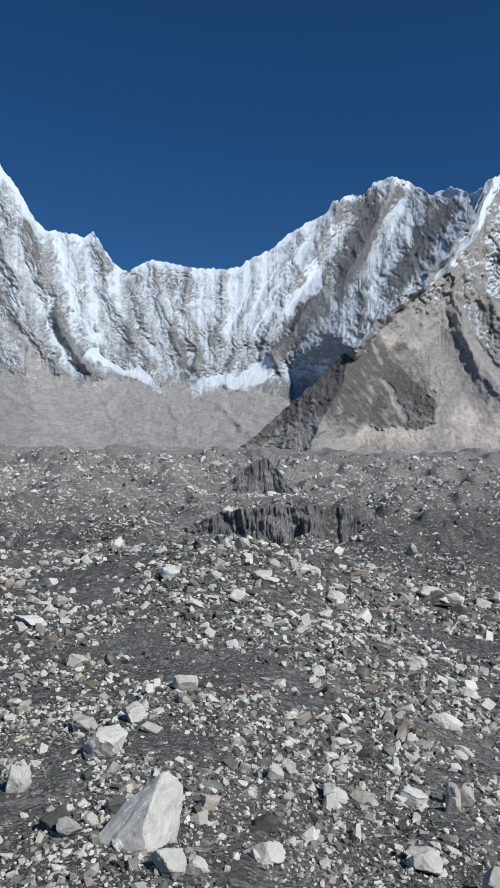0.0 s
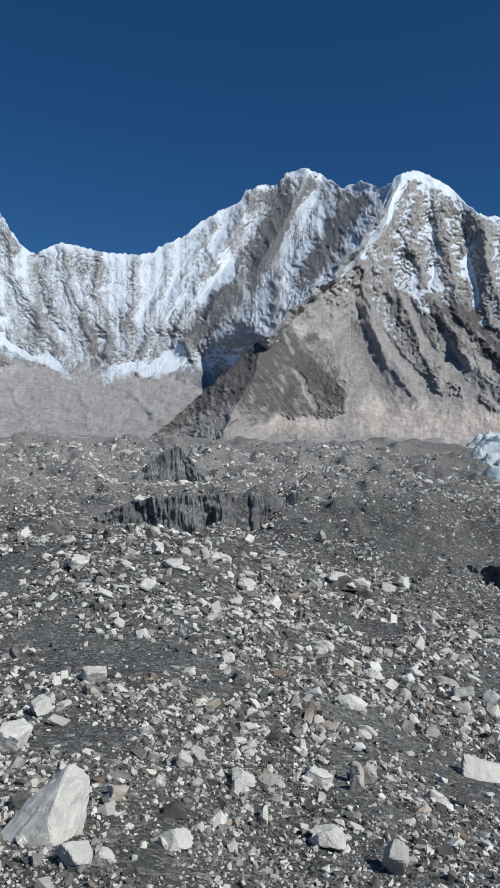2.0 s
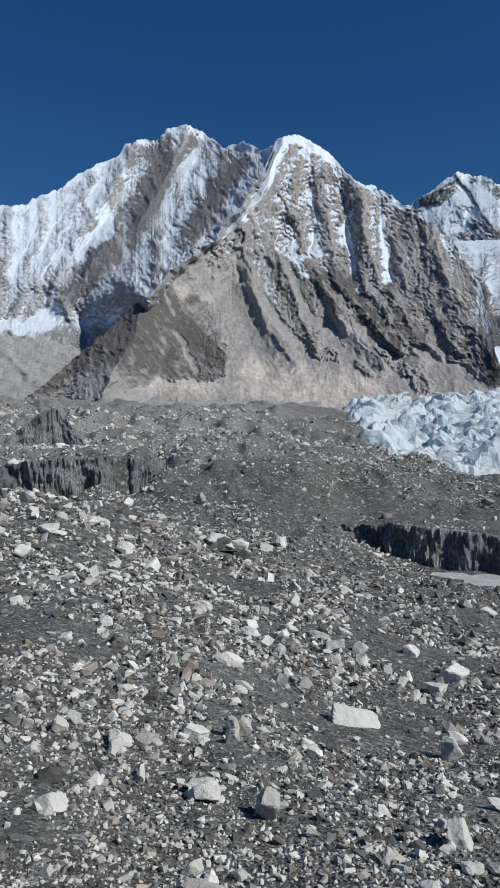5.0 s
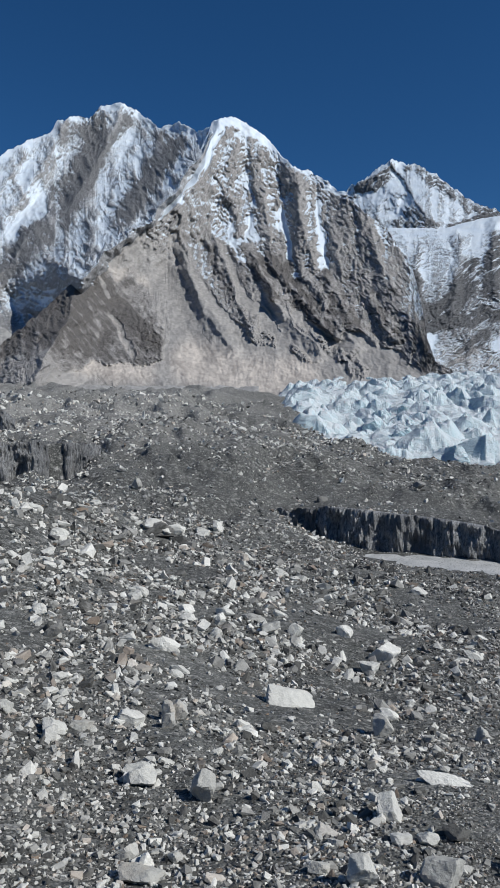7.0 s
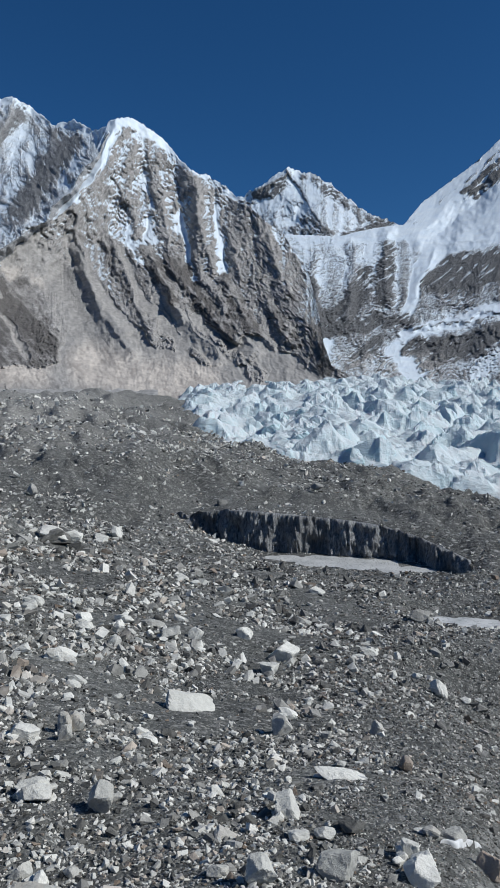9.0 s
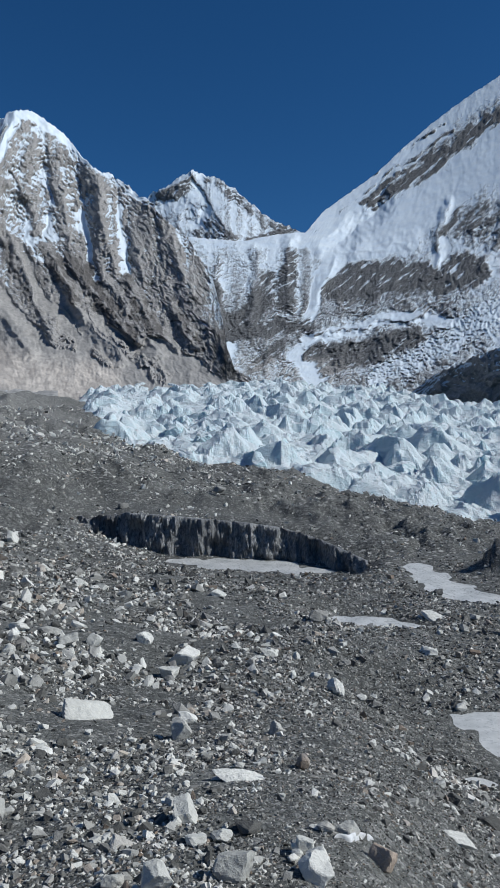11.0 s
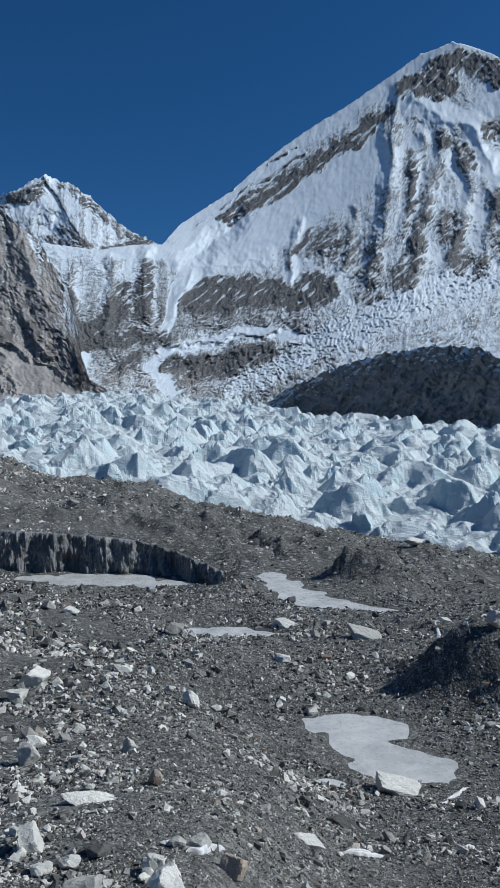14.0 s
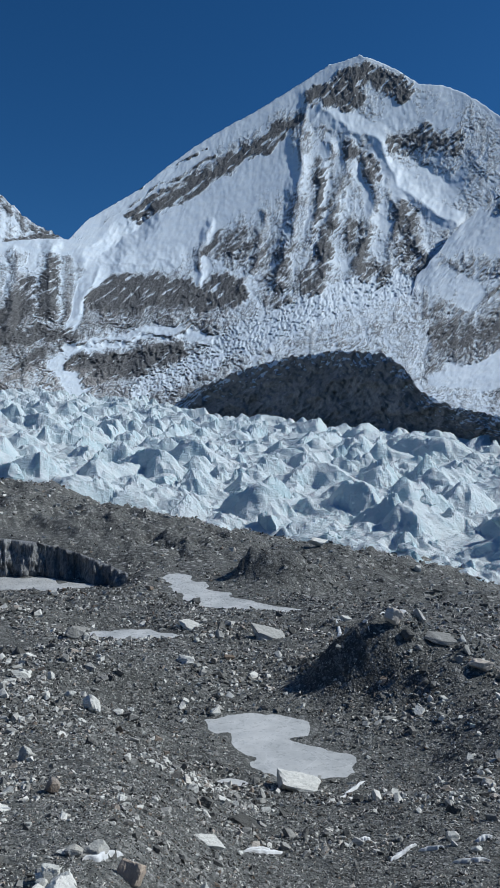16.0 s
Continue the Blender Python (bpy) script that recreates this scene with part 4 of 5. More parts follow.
mountain("mountain_spur", "rugged grey-brown rock peak with a scree-covered spur", BROWN_PEAK, [(-34.69, 1.79), (-31.63, 3.99), (-29.43, 6.01), (-26.8, 8.26), (-24.17, 10.81), (-21.56, 13.06), (-18.98, 15.1), (-17.71, 16.04), (-16.44, 17.56), (-15.59, 18.99), (-14.33, 21.06), (-14.03, 21.93), (-12.95, 22.32), (-11.87, 22.15), (-10.79, 21.52), (-9.92, 21.04), (-8.84, 19.9), (-7.76, 18.93), (-6.46, 18.59), (-5.17, 17.9), (-4.52, 17.3), (-3.44, 16.87), (-2.59, 15.85), (-1.52, 15.01), (-0.67, 14.37), (0.6, 12.7), (1.23, 11.45), (1.9, 8.95), (2.32, 6.42), (2.9, 4.71), (4.97, 3.48)], 1.0,
         [(1, 640), (3, 760), (8, 1050), (15, 1500), (23, 2000)], spur_base, [
    (0.2, 0.28, [(-11.2, 15.3), (-11.5, 13.2), (-10.8, 11.6)]),
    (0.2, 0.26, [(-8.9, 15.6), (-7.8, 12.7), (-7.4, 11)]),
    (0.18, 0.24, [(-5.7, 16.2), (-5.5, 12.2)]),
    (0.15, 0.35, [(-13, 20.5), (-11.2, 20.4)]),
    (0.2, 0.4, [(-11.7, 21.2), (-9.5, 20.7)]),
    (0.55, 0.32, [(-13.8, 21.1), (-14.8, 18.8), (-16.8, 16.4), (-18.5, 15.3)]),
    (0.22, 0.3, [(-8.9, 16), (-8, 12.9), (-7.3, 11.3)]),
    (0.2, 0.4, [(-12.5, 15), (-11.5, 11.8), (-10.2, 10.1)]),
    (0.2, 0.3, [(-5.7, 15.5), (-5.5, 12.1)]),
    (0.6, 0.36, [(-13.4, 22), (-14.5, 19.7), (-15.6, 17.9), (-18, 15.6)]),
    (0.5, 0.45, [(-13.2, 22.2), (-11.2, 21.9), (-9.9, 20.9)]),
    (0.28, 0.35, [(-11, 16.6), (-10.8, 14.6), (-9.5, 11.9), (-7.4, 11.1)]),
    (0.2, 0.3, [(-9, 16), (-8.2, 13.8), (-7.5, 11.3)]),
    (0.25, 0.3, [(-5.5, 17.3), (-6, 14.9), (-5.2, 11.7)]),
    (0.2, 0.3, [(-12.8, 14.6), (-11.7, 12.5), (-11.2, 11.2)]),
    (0.1, 0.97, [(-13.9, 14.7), (-10.4, 14.7)]),
    (0.8, 0.26, [(-5, 17.5), (-3.2, 16.9)]),
    (0.3, 0.25, [(-1.7, 15), (1.2, 11.9), (1.9, 8.1)]),
    (0.4, 0.4, [(2.9, 4.7), (1.9, 6.4)]),
], [
    # First streak puts the shade left of the spur's crest into the rock colour.
    (1, 0.79, [(-31.4, 4.2), (-28.6, 6.5), (-25, 9.3), (-22.9, 11.3)]),
    (1.1, 1.98, [(-21.4, 9.9), (-21.2, 7), (-24.5, 6.5), (-18.7, 5.7)]),
    (0.8, 0.55, [(-22.4, 10.4), (-19.9, 7.8), (-17.4, 5.4)]),
    (0.9, 1.32, [(-23.3, 10.2), (-25.7, 8.1), (-28.1, 6.4)]),
    (0.8, 0.3, [(-16.3, 12.9), (-15.2, 9.9), (-13, 7.3)]),
    (0.8, 0.45, [(-11.3, 13.2), (-9.5, 9.8), (-8.7, 8.6)]),
    (0.9, 0.5, [(-9.5, 12.3), (-7, 9.3), (-4.5, 6.7)]),
    (0.8, 0.5, [(-5.3, 11.3), (-3.6, 8), (-1.6, 6.2)]),
    (0.7, 0.5, [(-2, 9.6), (-0, 6.2)]),
    (0.7, 0.44, [(-16.3, 13.7), (-15.9, 10.9), (-14.4, 9)]),
    (0.6, 0.57, [(-14.3, 13.8), (-12.8, 10.9), (-11.3, 7.5)]),
    (0.75, 0.88, [(-11.1, 11.3), (-9.6, 9.2), (-6.1, 6.6)]),
    (0.7, 0.97, [(-7.8, 11.3), (-5.6, 8.3), (-3, 6.5)]),
    (0.25, 1.49, [(-3, 15.7), (-2.6, 12.4), (-0.9, 8.2), (1.2, 6)]),
    (0.45, 0.53, [(-19.7, 10.8), (-17.8, 7)]),
    (0.25, 0.7, [(-9.9, 19.3), (-7.3, 17.4), (-5.6, 18.9)]),
    (0.5, 0.53, [(-17.1, 16.1), (-16.7, 14.9)]),
    (0.7, 0.22, [(-17.5, 5.2), (-16.8, 5.2)]),
    (0.5, 1.1, [(-9.5, 12.1), (-8.2, 10.9)]),
], [
    (0.9, 1.49, [(-20.3, 13.6), (-16.9, 10), (-16.1, 6.6)]),
    (1.2, 1.76, [(-16.1, 4.9), (-11.4, 3.6), (-6.1, 3.1)]),
    (1, 0.5, [(-16.9, 13.7), (-14.8, 9.9), (-11.3, 6)]),
    (0.9, 0.38, [(-10.4, 9.9), (-7.4, 6.4), (-5.3, 4.6)]),
    (0.9, 0.33, [(-7.4, 8.5), (-4.5, 5.9)]),
    (1, 0.7, [(-3.7, 6.3), (-0, 4.5)]),
    (0.8, 0.4, [(-13, 13.3), (-11.7, 9.9), (-9.6, 7.3)]),
    (0.95, 0.97, [(-14.8, 8.8), (-11.3, 5.3), (-8.7, 4.9)]),
    (0.9, 0.48, [(-11.7, 10), (-10, 7.9), (-8.3, 6.2)]),
    (0.9, 0.61, [(-8.9, 8.8), (-6.5, 6.2), (-4.4, 4.4)]),
    (1, 1.05, [(-2.6, 6.1), (-0.9, 4.4), (0.8, 3.5)]),
    (0.8, 0.53, [(-22, 12.9), (-21, 11.1)]),
    (0.75, 0.22, [(-22.8, 11.1), (-21.8, 9.5)]),
    (0.7, 0.31, [(-21.6, 8.2), (-20, 5.3)]),
    (1, 0.53, [(-23.1, 4.1), (-17.4, 4)]),
    (0.6, 1.76, [(-27.4, 2.7), (-25.8, 3.1)]),
], [
    (153, 3.29, [(-13.4, 22.1), (-15.1, 18.1), (-17.7, 15.3), (-21.6, 12.7), (-23.7, 10.6), (-25.7, 6.9), (-27.4, 3.1)]),
    (26, 0.6, [(-16.3, 12.9), (-15.2, 9.9), (-13, 7.3)]),
    (26, 0.6, [(-11.3, 13.2), (-9.5, 9.8), (-8.7, 8.6)]),
    (26, 0.6, [(-9.5, 12.3), (-7, 9.3), (-4.5, 6.7)]),
    (26, 0.6, [(-5.3, 11.3), (-3.6, 8), (-1.6, 6.2)]),
    (26, 0.6, [(-2, 9.6), (-0, 6.2)]),
    (15, 0.75, [(-12.3, 20.5), (-12.6, 17.3), (-11.9, 14.5)]),
    (15, 0.75, [(-10.4, 20.8), (-10.2, 17.2), (-9.5, 14.4)]),
    (17, 0.8, [(-7.8, 19.1), (-7.4, 15.5), (-6.1, 12.2)]),
    (17, 0.8, [(-5.1, 17.8), (-4.9, 14.6), (-4.1, 11.3)]),
    (15, 0.8, [(-2.4, 16.4), (-1.6, 13.2), (-0.8, 10.3)]),
    (-10, 0.45, [(-11.2, 19.6), (-11, 15.7), (-11.3, 12.4)]),
    (-10, 0.45, [(-8.9, 19.5), (-8.5, 15.2), (-7.4, 11.4)]),
    (-10, 0.45, [(-6.1, 18.2), (-5.7, 15), (-5.3, 12.2)]),
    (-9, 0.45, [(-3.4, 16.1), (-2.8, 12.8)]),
    (10, 0.5, [(-13.8, 19.7), (-14.3, 16.6), (-15.2, 14.6)]),
    (25, 0.88, [(-16.7, 15.9), (-16.1, 13.3), (-15.2, 9.6), (-12.6, 5.8)]),
    (22, 0.88, [(-14.3, 15), (-12.8, 11.3), (-10.9, 7.1)]),
    (30, 1.14, [(-11.1, 12.1), (-9.1, 9.2), (-5.7, 5.7)]),
    (33, 1.4, [(-7.5, 18.5), (-7.4, 11.7), (-3.1, 6.1)]),
    (38, 2.2, [(-3.4, 17.1), (-2.2, 13.6), (-0, 9.8), (2.3, 5.6)]),
    (-28, 1.14, [(-9.5, 20.8), (-8.7, 15), (-7.8, 11.3)]),
    (-22, 0.88, [(-5, 17.3), (-5.2, 11.7)]),
    (22, 1.1, [(-11.2, 21.6), (-10.4, 16.6)]),
    (-16, 1.32, [(-17.8, 12.1), (-14.8, 4.9)]),
    (14, 0.88, [(-12.5, 21.6), (-12.8, 17)]),
],
         grain=(0.40, 0.15), slant=-0.12, rough=17, calm=0.25, seed=200, pitch=0.072, dip=-0.2, beds=1.2, dusting=0.6, foot_fade=3.0, smooth=[
    (0.75, 2.63, [(-21.6, 10.7), (-22.1, 6.5)]),
    (0.6, 1.76, [(-25.8, 6.5), (-27, 4.8)]),
    (0.8, 2.2, [(-17.4, 10.8), (-14.4, 4.9)]),
], lean=[(-36, 0.9), (-29, 0.5), (-26, -0.5), (-16, -0.45), (-9, -0.25), (6, -0.3)], flute=5, warm=[
    (1, 0.97, [(-23.5, 4.4), (-19.5, 4)]),
    (1.1, 1.49, [(-15.5, 4.7), (-11.6, 3.6), (-7.1, 3.6)]),
    (0.6, 0.61, [(-22.9, 11.6), (-19.5, 10.6)]),
    (0.5, 0.44, [(-21.9, 7.7), (-20.9, 6)]),
])


def shoulder_base(a, el, wa, we, under):
    return 0.42 + 0.02 * (we - 8), 0.4 + 0 * a, 0 * a


mountain("mountain_shoulder", "shaded rock and snow shoulder beside the icefall", SNOW_PEAK, [(28.0, 0.6), (30.6, 2.0), (32.4, 3.8), (33.4, 6.0), (33.9, 8.0), (34.2, 10.0), (34.5, 11.6), (34.9, 12.7), (36.26, 14.12), (37.47, 15.64), (39.46, 17.26), (40.77, 17.91), (43.34, 19.34), (48.82, 20.41)], 0.0,
         [(0, 850), (5, 1150), (12, 1750), (20, 2300)], shoulder_base, [
    (0.7, 1.14, [(37.5, 15.2), (39.9, 15.9), (40.8, 15)]),
    (0.55, 0.88, [(35.9, 12.9), (38.7, 11.2)]),
    (0.75, 0.97, [(34.9, 8), (34.3, 5.9)]),
    (0.9, 0.7, [(31, 1.7), (34.3, 3.1), (37.6, 5.2), (40.9, 6)]),
    (0.6, 1.1, [(39.7, 4.2), (42.4, 5.8)]),
], [
    (1.2, 0.79, [(36, 2.1), (41, 3.5)]),
    (0.6, 1.1, [(36.3, 8.4), (38.8, 7.9), (41.6, 8.6)]),
    (0.5, 0.61, [(39.5, 16.7), (40.7, 17.4)]),
], grain=(0.4, 0.3), slant=0.8, rough=17, jag=0.2, flute=3, lean=[(20, 0.9), (45, 1.1)], seed=500, pitch=0.1, dip=-0.15, beds=2.4,
         swing=[(28, 230), (36, 150), (48, 190)])


def dark_base(a, el, wa, we, under):
    return -0.45 + 0.85 * step(2.2, 0.0, under + 1.1 * fbm(a * 1.3, el * 2.4, 4, 0.6, 97)), 0.45 + 0.5 * fbm(a * 0.5, el * 0.5, 3, 0.5, 96), 0 * a


mountain("mountain_dark_slope", "dark bare rock slope in shade below the upper icefall", DARK_SLOPE, [(16.12, 2.6), (17.84, 4.03), (21.31, 5.61), (24.81, 6.66), (29.15, 7.28), (32.59, 7.01), (34.08, 5.89), (35.16, 4.18), (37.65, 3), (40.99, 2.29), (49.07, 2.08)], -1.0,
         [(-1, 700), (3, 735), (9, 800)], dark_base, grain=(0.4, 0.4), slant=0.8, rough=9, seed=600, jag=0.18, pitch=0.11, swing=[(15, 160), (48, -380)])


# ---- the icefall ----
def facets(x, y, seed, steep):
    """Broken blocks: each cell holds a many-sided pyramid with a tilted flat top; the highest one shows."""
    ix, iy = np.floor(x), np.floor(y)
    best = np.zeros(x.shape)
    for dx in (-1, 0, 1):
        for dy in (-1, 0, 1):
            cx, cy = ix + dx, iy + dy
            px, py = x - cx - 0.15 - 0.7 * _hash(cx, cy, seed), y - cy - 0.15 - 0.7 * _hash(cx, cy, seed + 1)
            tall, turn = 0.35 + 0.75 * _hash(cx, cy, seed + 2), 6.283 * _hash(cx, cy, seed + 3)
            side = np.full(x.shape, -9.0)
            for k in range(5):
                ang = turn + k * 1.2566 + 0.7 * _hash(cx, cy, seed + 4 + k)
                side = np.maximum(side, (np.cos(ang) * px + np.sin(ang) * py) * (0.75 + 0.9 * _hash(cx, cy, seed + 10 + k)))
            top = tall * 0.82 + 0.35 * (np.cos(turn) * px + np.sin(turn) * py)
            best = np.maximum(best, np.minimum(tall - side * steep * 1.6, top))
    return best


def ice_height(x, y):
    a, r = np.degrees(np.arctan2(x, y)), np.hypot(x, y)
    front = np.interp(a, [-16, -9, -4, 0, 6, 15, 22, 30, 38, 46], [330, 300, 270, 235, 215, 200, 185, 160, 140, 125])
    lowz = np.interp(a, [-16, -9, -4, 0, 6, 15, 22, 30, 38, 46], [2, -5, -10, -11, -16, -20, -23, -25, -27, -27])
    back = np.interp(a, [-16, -5, 12, 20, 30, 46], [700, 760, 760, 560, 470, 430])
    topz = np.interp(a, [-16, -5, 6, 12, 20, 30, 46], [36, 42, 46, 40, 14, 4, 2])
    s = (r - front) / (back - front)
    base = lowz + (topz - lowz) * np.clip(s, -0.2, 1.2) ** 1.0
    wx, wy = x + 9 * fbm(x / 45, y / 45, 3, 0.5, 61), y + 9 * fbm(x / 45 + 7, y / 45, 3, 0.5, 62)
    big = 1.5 + 4.0 * multiridge(wx / 50 + 0.25 * wy / 50, wy / 44, 3, 63) + facets(wx / 24, wy / 20, 65, 0.95) * 13.0 - 4.0
    flutes = ridged(wx / 7.0, wy / 16.0, 3, 0.5, 77) - 0.5
    small = facets(wx / 11 + 0.3 * fbm(x / 6, y / 6, 2, 0.5, 64), wy / 9, 73, 0.9) * 3.0 + 0.8 * ridged(wx / 9, wy / 9, 3, 0.55, 75) + 0.9 * flutes
    tiny = facets(wx / 5, wy / 4.6, 83, 0.75) * 0.75 + facets(wx / 2.4, wy / 2.3, 93, 0.8) * 0.3
    edge = step(-0.06, 0.10, s + 0.03 * fbm(x / 30, y / 30, 3, 0.5, 67)) * step(-10.5, -7.0, a + 1.2 * fbm(r / 60, a / 4, 3, 0.5, 69))
    tall = np.interp(a, [-16, 0, 15, 46], [0.7, 0.8, 0.9, 0.86])
    return base - 4 + edge * tall * (np.maximum(big, 0.5) + small + tiny) - (1 - edge) * 16, s


def icefall():
    heads = np.arange(-11.5, 45, 0.11)
    far = 118 * np.exp(np.arange(0, 1.96, 0.0056))
    a, r = np.meshgrid(heads, far)
    x, y = polar(a, r)
    z, s = ice_height(x, y)
    dirt = np.clip(0.22 + 0.4 * step(0.06, -0.04, s) + 0.25 * fbm(x / 25, y / 25, 3, 0.5, 71), 0, 1)
    cover = np.stack([0 * dirt, dirt, 0 * dirt], -1).reshape(-1, 3)
    ob = mesh_object("glacier_icefall", np.stack([x, y, z + H], -1).reshape(-1, 3), grid_faces(*a.shape)[:, ::-1], GLACIER, cover)
    tagged(ob, "broken pale blue glacier ice with jagged seracs", "glacier", kind="structure")


icefall()


# ---- ice walls and ponds ----
def ice_wall(name, label, key, mat, thing_seed):
    line = np.array(CLIFFS[key])
    heads = np.arange(line[0, 0], line[-1, 0], 0.05)
    rc, foot, top = cliff_at(key, heads)
    v = np.linspace(0, 1, 26)[:, None]
    lip = 0.35 * fbm(heads * 1.3, heads * 0, 3, 0.5, thing_seed + 1)
    z = (foot - 2.0)[None] + (top + 0.15 + lip - foot + 2.0)[None] * v
    groove = ridged(heads[None] * 2.6 + 0.9 * v + 0.8 * fbm(heads[None] * 0.7, v * 0.5, 2, 0.5, thing_seed + 3), v * 0.9 + 0 * heads[None], 6, 0.68, thing_seed)
    out = -2.6 - 0.9 * (groove - 0.4) + 2.4 * v + 1.5 * fbm(heads[None] * 0.45, v * 0.6 + 0 * heads[None], 3, 0.5, thing_seed + 9) + 0.7 * fbm(heads[None] * 0.9, v * 2.5 + 0 * heads[None], 4, 0.55, thing_seed + 5)
    r = rc[None] + out
    x, y = polar(np.repeat(heads[None], 26, 0), r)
    co = np.stack([x, y, z + H], -1)
    bx, by = polar(heads, rc + 4)
    co = np.concatenate([co, np.stack([bx, by, top + H - 0.3], -1)[None]])
    ob = mesh_object(name, co.reshape(-1, 3), grid_faces(*co.shape[:2]), mat, smooth=True)
    tagged(ob, label, "ice cliff", kind="structure")


ice_wall("ice_cliff_pond", "dark grimy glacier ice cliff with vertical melt grooves", "pond_side", BLACK_ICE, 700)
ice_wall("ice_cliff_block", "grey tilted block of layered glacier ice", "block", GREY_ICE, 740)
ice_wall("ice_cliff_valley", "grey streaked glacier ice cliff below the moraine", "valley", GREY_ICE, 720)


def pond(key, label):
    level, ovals = PONDS[key]
    cx, cy = polar(np.mean([o[0] for o in ovals]), np.mean([o[1] for o in ovals]))
    size = max(o[1] for o in ovals) * radians(max(o[0] for o in ovals) - min(o[0] for o in ovals)) / 2 + 8
    n = 110
    gx, gy = np.meshgrid(np.linspace(cx - size, cx + size, n), np.linspace(cy - size, cy + size, n))
    keep = pond_depth(gx, gy, ovals) > 0.25
    quads = grid_faces(n, n)
    quads = quads[keep.ravel()[quads].all(1)]
    ob = mesh_object("pond", np.stack([gx, gy, np.full(gx.shape, level + H)], -1).reshape(-1, 3), quads, POND_ICE)
    tagged(ob, label, "pond", kind="structure")


for key in PONDS:
    pond(key, "frozen grey melt pond on the moraine")


# ---- stones and boulders ----
def hull(points):
    bm = bmesh.new()
    for p in points:
        bm.verts.new(p)
    bmesh.ops.convex_hull(bm, input=bm.verts[:])
    loose = [v for v in bm.verts if not v.link_faces]
    bmesh.ops.delete(bm, geom=loose, context="VERTS")
    bmesh.ops.dissolve_limit(bm, angle_limit=0.16, verts=bm.verts[:], edges=bm.edges[:])
    return bm


def stone_points(rng, extra):
    """The knocked-about corners of a block, and a few points on its faces."""
    box = np.array([(x, y, z) for x in (-1, 1) for y in (-1, 1) for z in (-1, 1)], float)
    box *= rng.uniform(0.26, 1.0, (8, 3))
    face = rng.normal(size=(extra, 3))
    face /= np.abs(face).max(1, keepdims=True)
    return np.concatenate([box, face * rng.uniform(0.75, 1.0, (extra, 1))]) if extra else box


def templates(count, extra, drop=0):
    rng = np.random.default_rng(11 + extra)
    made = []
    for _ in range(count):
        bm = hull(stone_points(rng, extra)[drop:])
        bmesh.ops.triangulate(bm, faces=bm.faces[:])
        bm.verts.index_update()
        made.append((np.array([v.co for v in bm.verts]), np.array([[v.index for v in f.verts] for f in bm.faces])))
        bm.free()
    return made


CHIPS, BLOCKS, GRIT = templates(22, 0, 2), templates(26, 3), templates(20, 0, 3)


def strewn(name, label, count, near, far, smallest, largest, slope, mat, seed, thin=0.0, span=(-52.5, 43), kit=CHIPS):
    """Loose stones on the ground between two distances; their sizes grow with the distance so that none is lost to sight."""
    rng = np.random.default_rng(seed)
    a = rng.uniform(*span, count)
    r = near * (far / near) ** rng.random(count)
    x, y = polar(a, r)
    lush = 1.6 * fbm(x / 7.5, y / 7.5, 3, 0.55, 201) + 0.75 * fbm(x / 2.6, y / 2.6, 2, 0.5, 202) + 0.35 - thin * step(-8, 14, a)
    keep = rng.random(count) < np.clip(0.42 + 1.25 * lush, 0.06 + 0.36 * step(4, 14, a) * (thin < 0), 1) * (1 - 0.75 * np.clip(bare_or_shaded_face(a, r), 0, 1))
    for level, ovals in PONDS.values():
        keep &= pond_depth(x, y, ovals) < 1.12
    for key in CLIFFS:
        rc = cliff_at(key, a)[0]
        keep &= ~((np.abs(r - rc) < 1.5) & (a > CLIFFS[key][0][0]) & (a < CLIFFS[key][-1][0]))
    a, r, x, y = a[keep], r[keep], x[keep], y[keep]
    n = len(a)
    size = smallest * (1 - rng.random(n) * (1 - (largest / smallest) ** -slope)) ** (-1 / slope) * r / 1300 * 0.5
    size *= 1 - 0.2 * step(-4, 12, a)
    z = land(x, y) + H
    spin, tip = rng.uniform(0, 2 * np.pi, n), rng.normal(0, 0.4, (n, 2))
    dims = np.stack([size * rng.uniform(0.9, 1.5, n), size * rng.uniform(0.6, 1.05, n), size * rng.uniform(0.35, 0.85, n)], 1)
    cs, sn = np.cos(spin), np.sin(spin)
    kind = rng.integers(0, len(kit), n)
    verts, faces, base = [], [], 0
    for k, (co, tri) in enumerate(kit):
        pick = np.nonzero(kind == k)[0]
        p = co[None] * dims[pick][:, None]
        px = p[..., 0] + tip[pick, 0][:, None] * p[..., 2]
        py = p[..., 1] + tip[pick, 1][:, None] * p[..., 2]
        pz = p[..., 2] - tip[pick, 0][:, None] * p[..., 0] - tip[pick, 1][:, None] * p[..., 1]
        gx = px * cs[pick][:, None] - py * sn[pick][:, None] + x[pick][:, None]
        gy = px * sn[pick][:, None] + py * cs[pick][:, None] + y[pick][:, None]
        gz = pz + (z[pick] + 0.35 * dims[pick, 2])[:, None]
        verts.append(np.stack([gx, gy, gz], -1).reshape(-1, 3))
        faces.append((tri[None] + (base + np.arange(len(pick)) * len(co))[:, None, None]).reshape(-1, 3))
        base += len(pick) * len(co)
    ob = mesh_object(name, np.concatenate(verts), np.concatenate(faces), mat)
    return tagged(ob, label, "stones", kind="stuff")


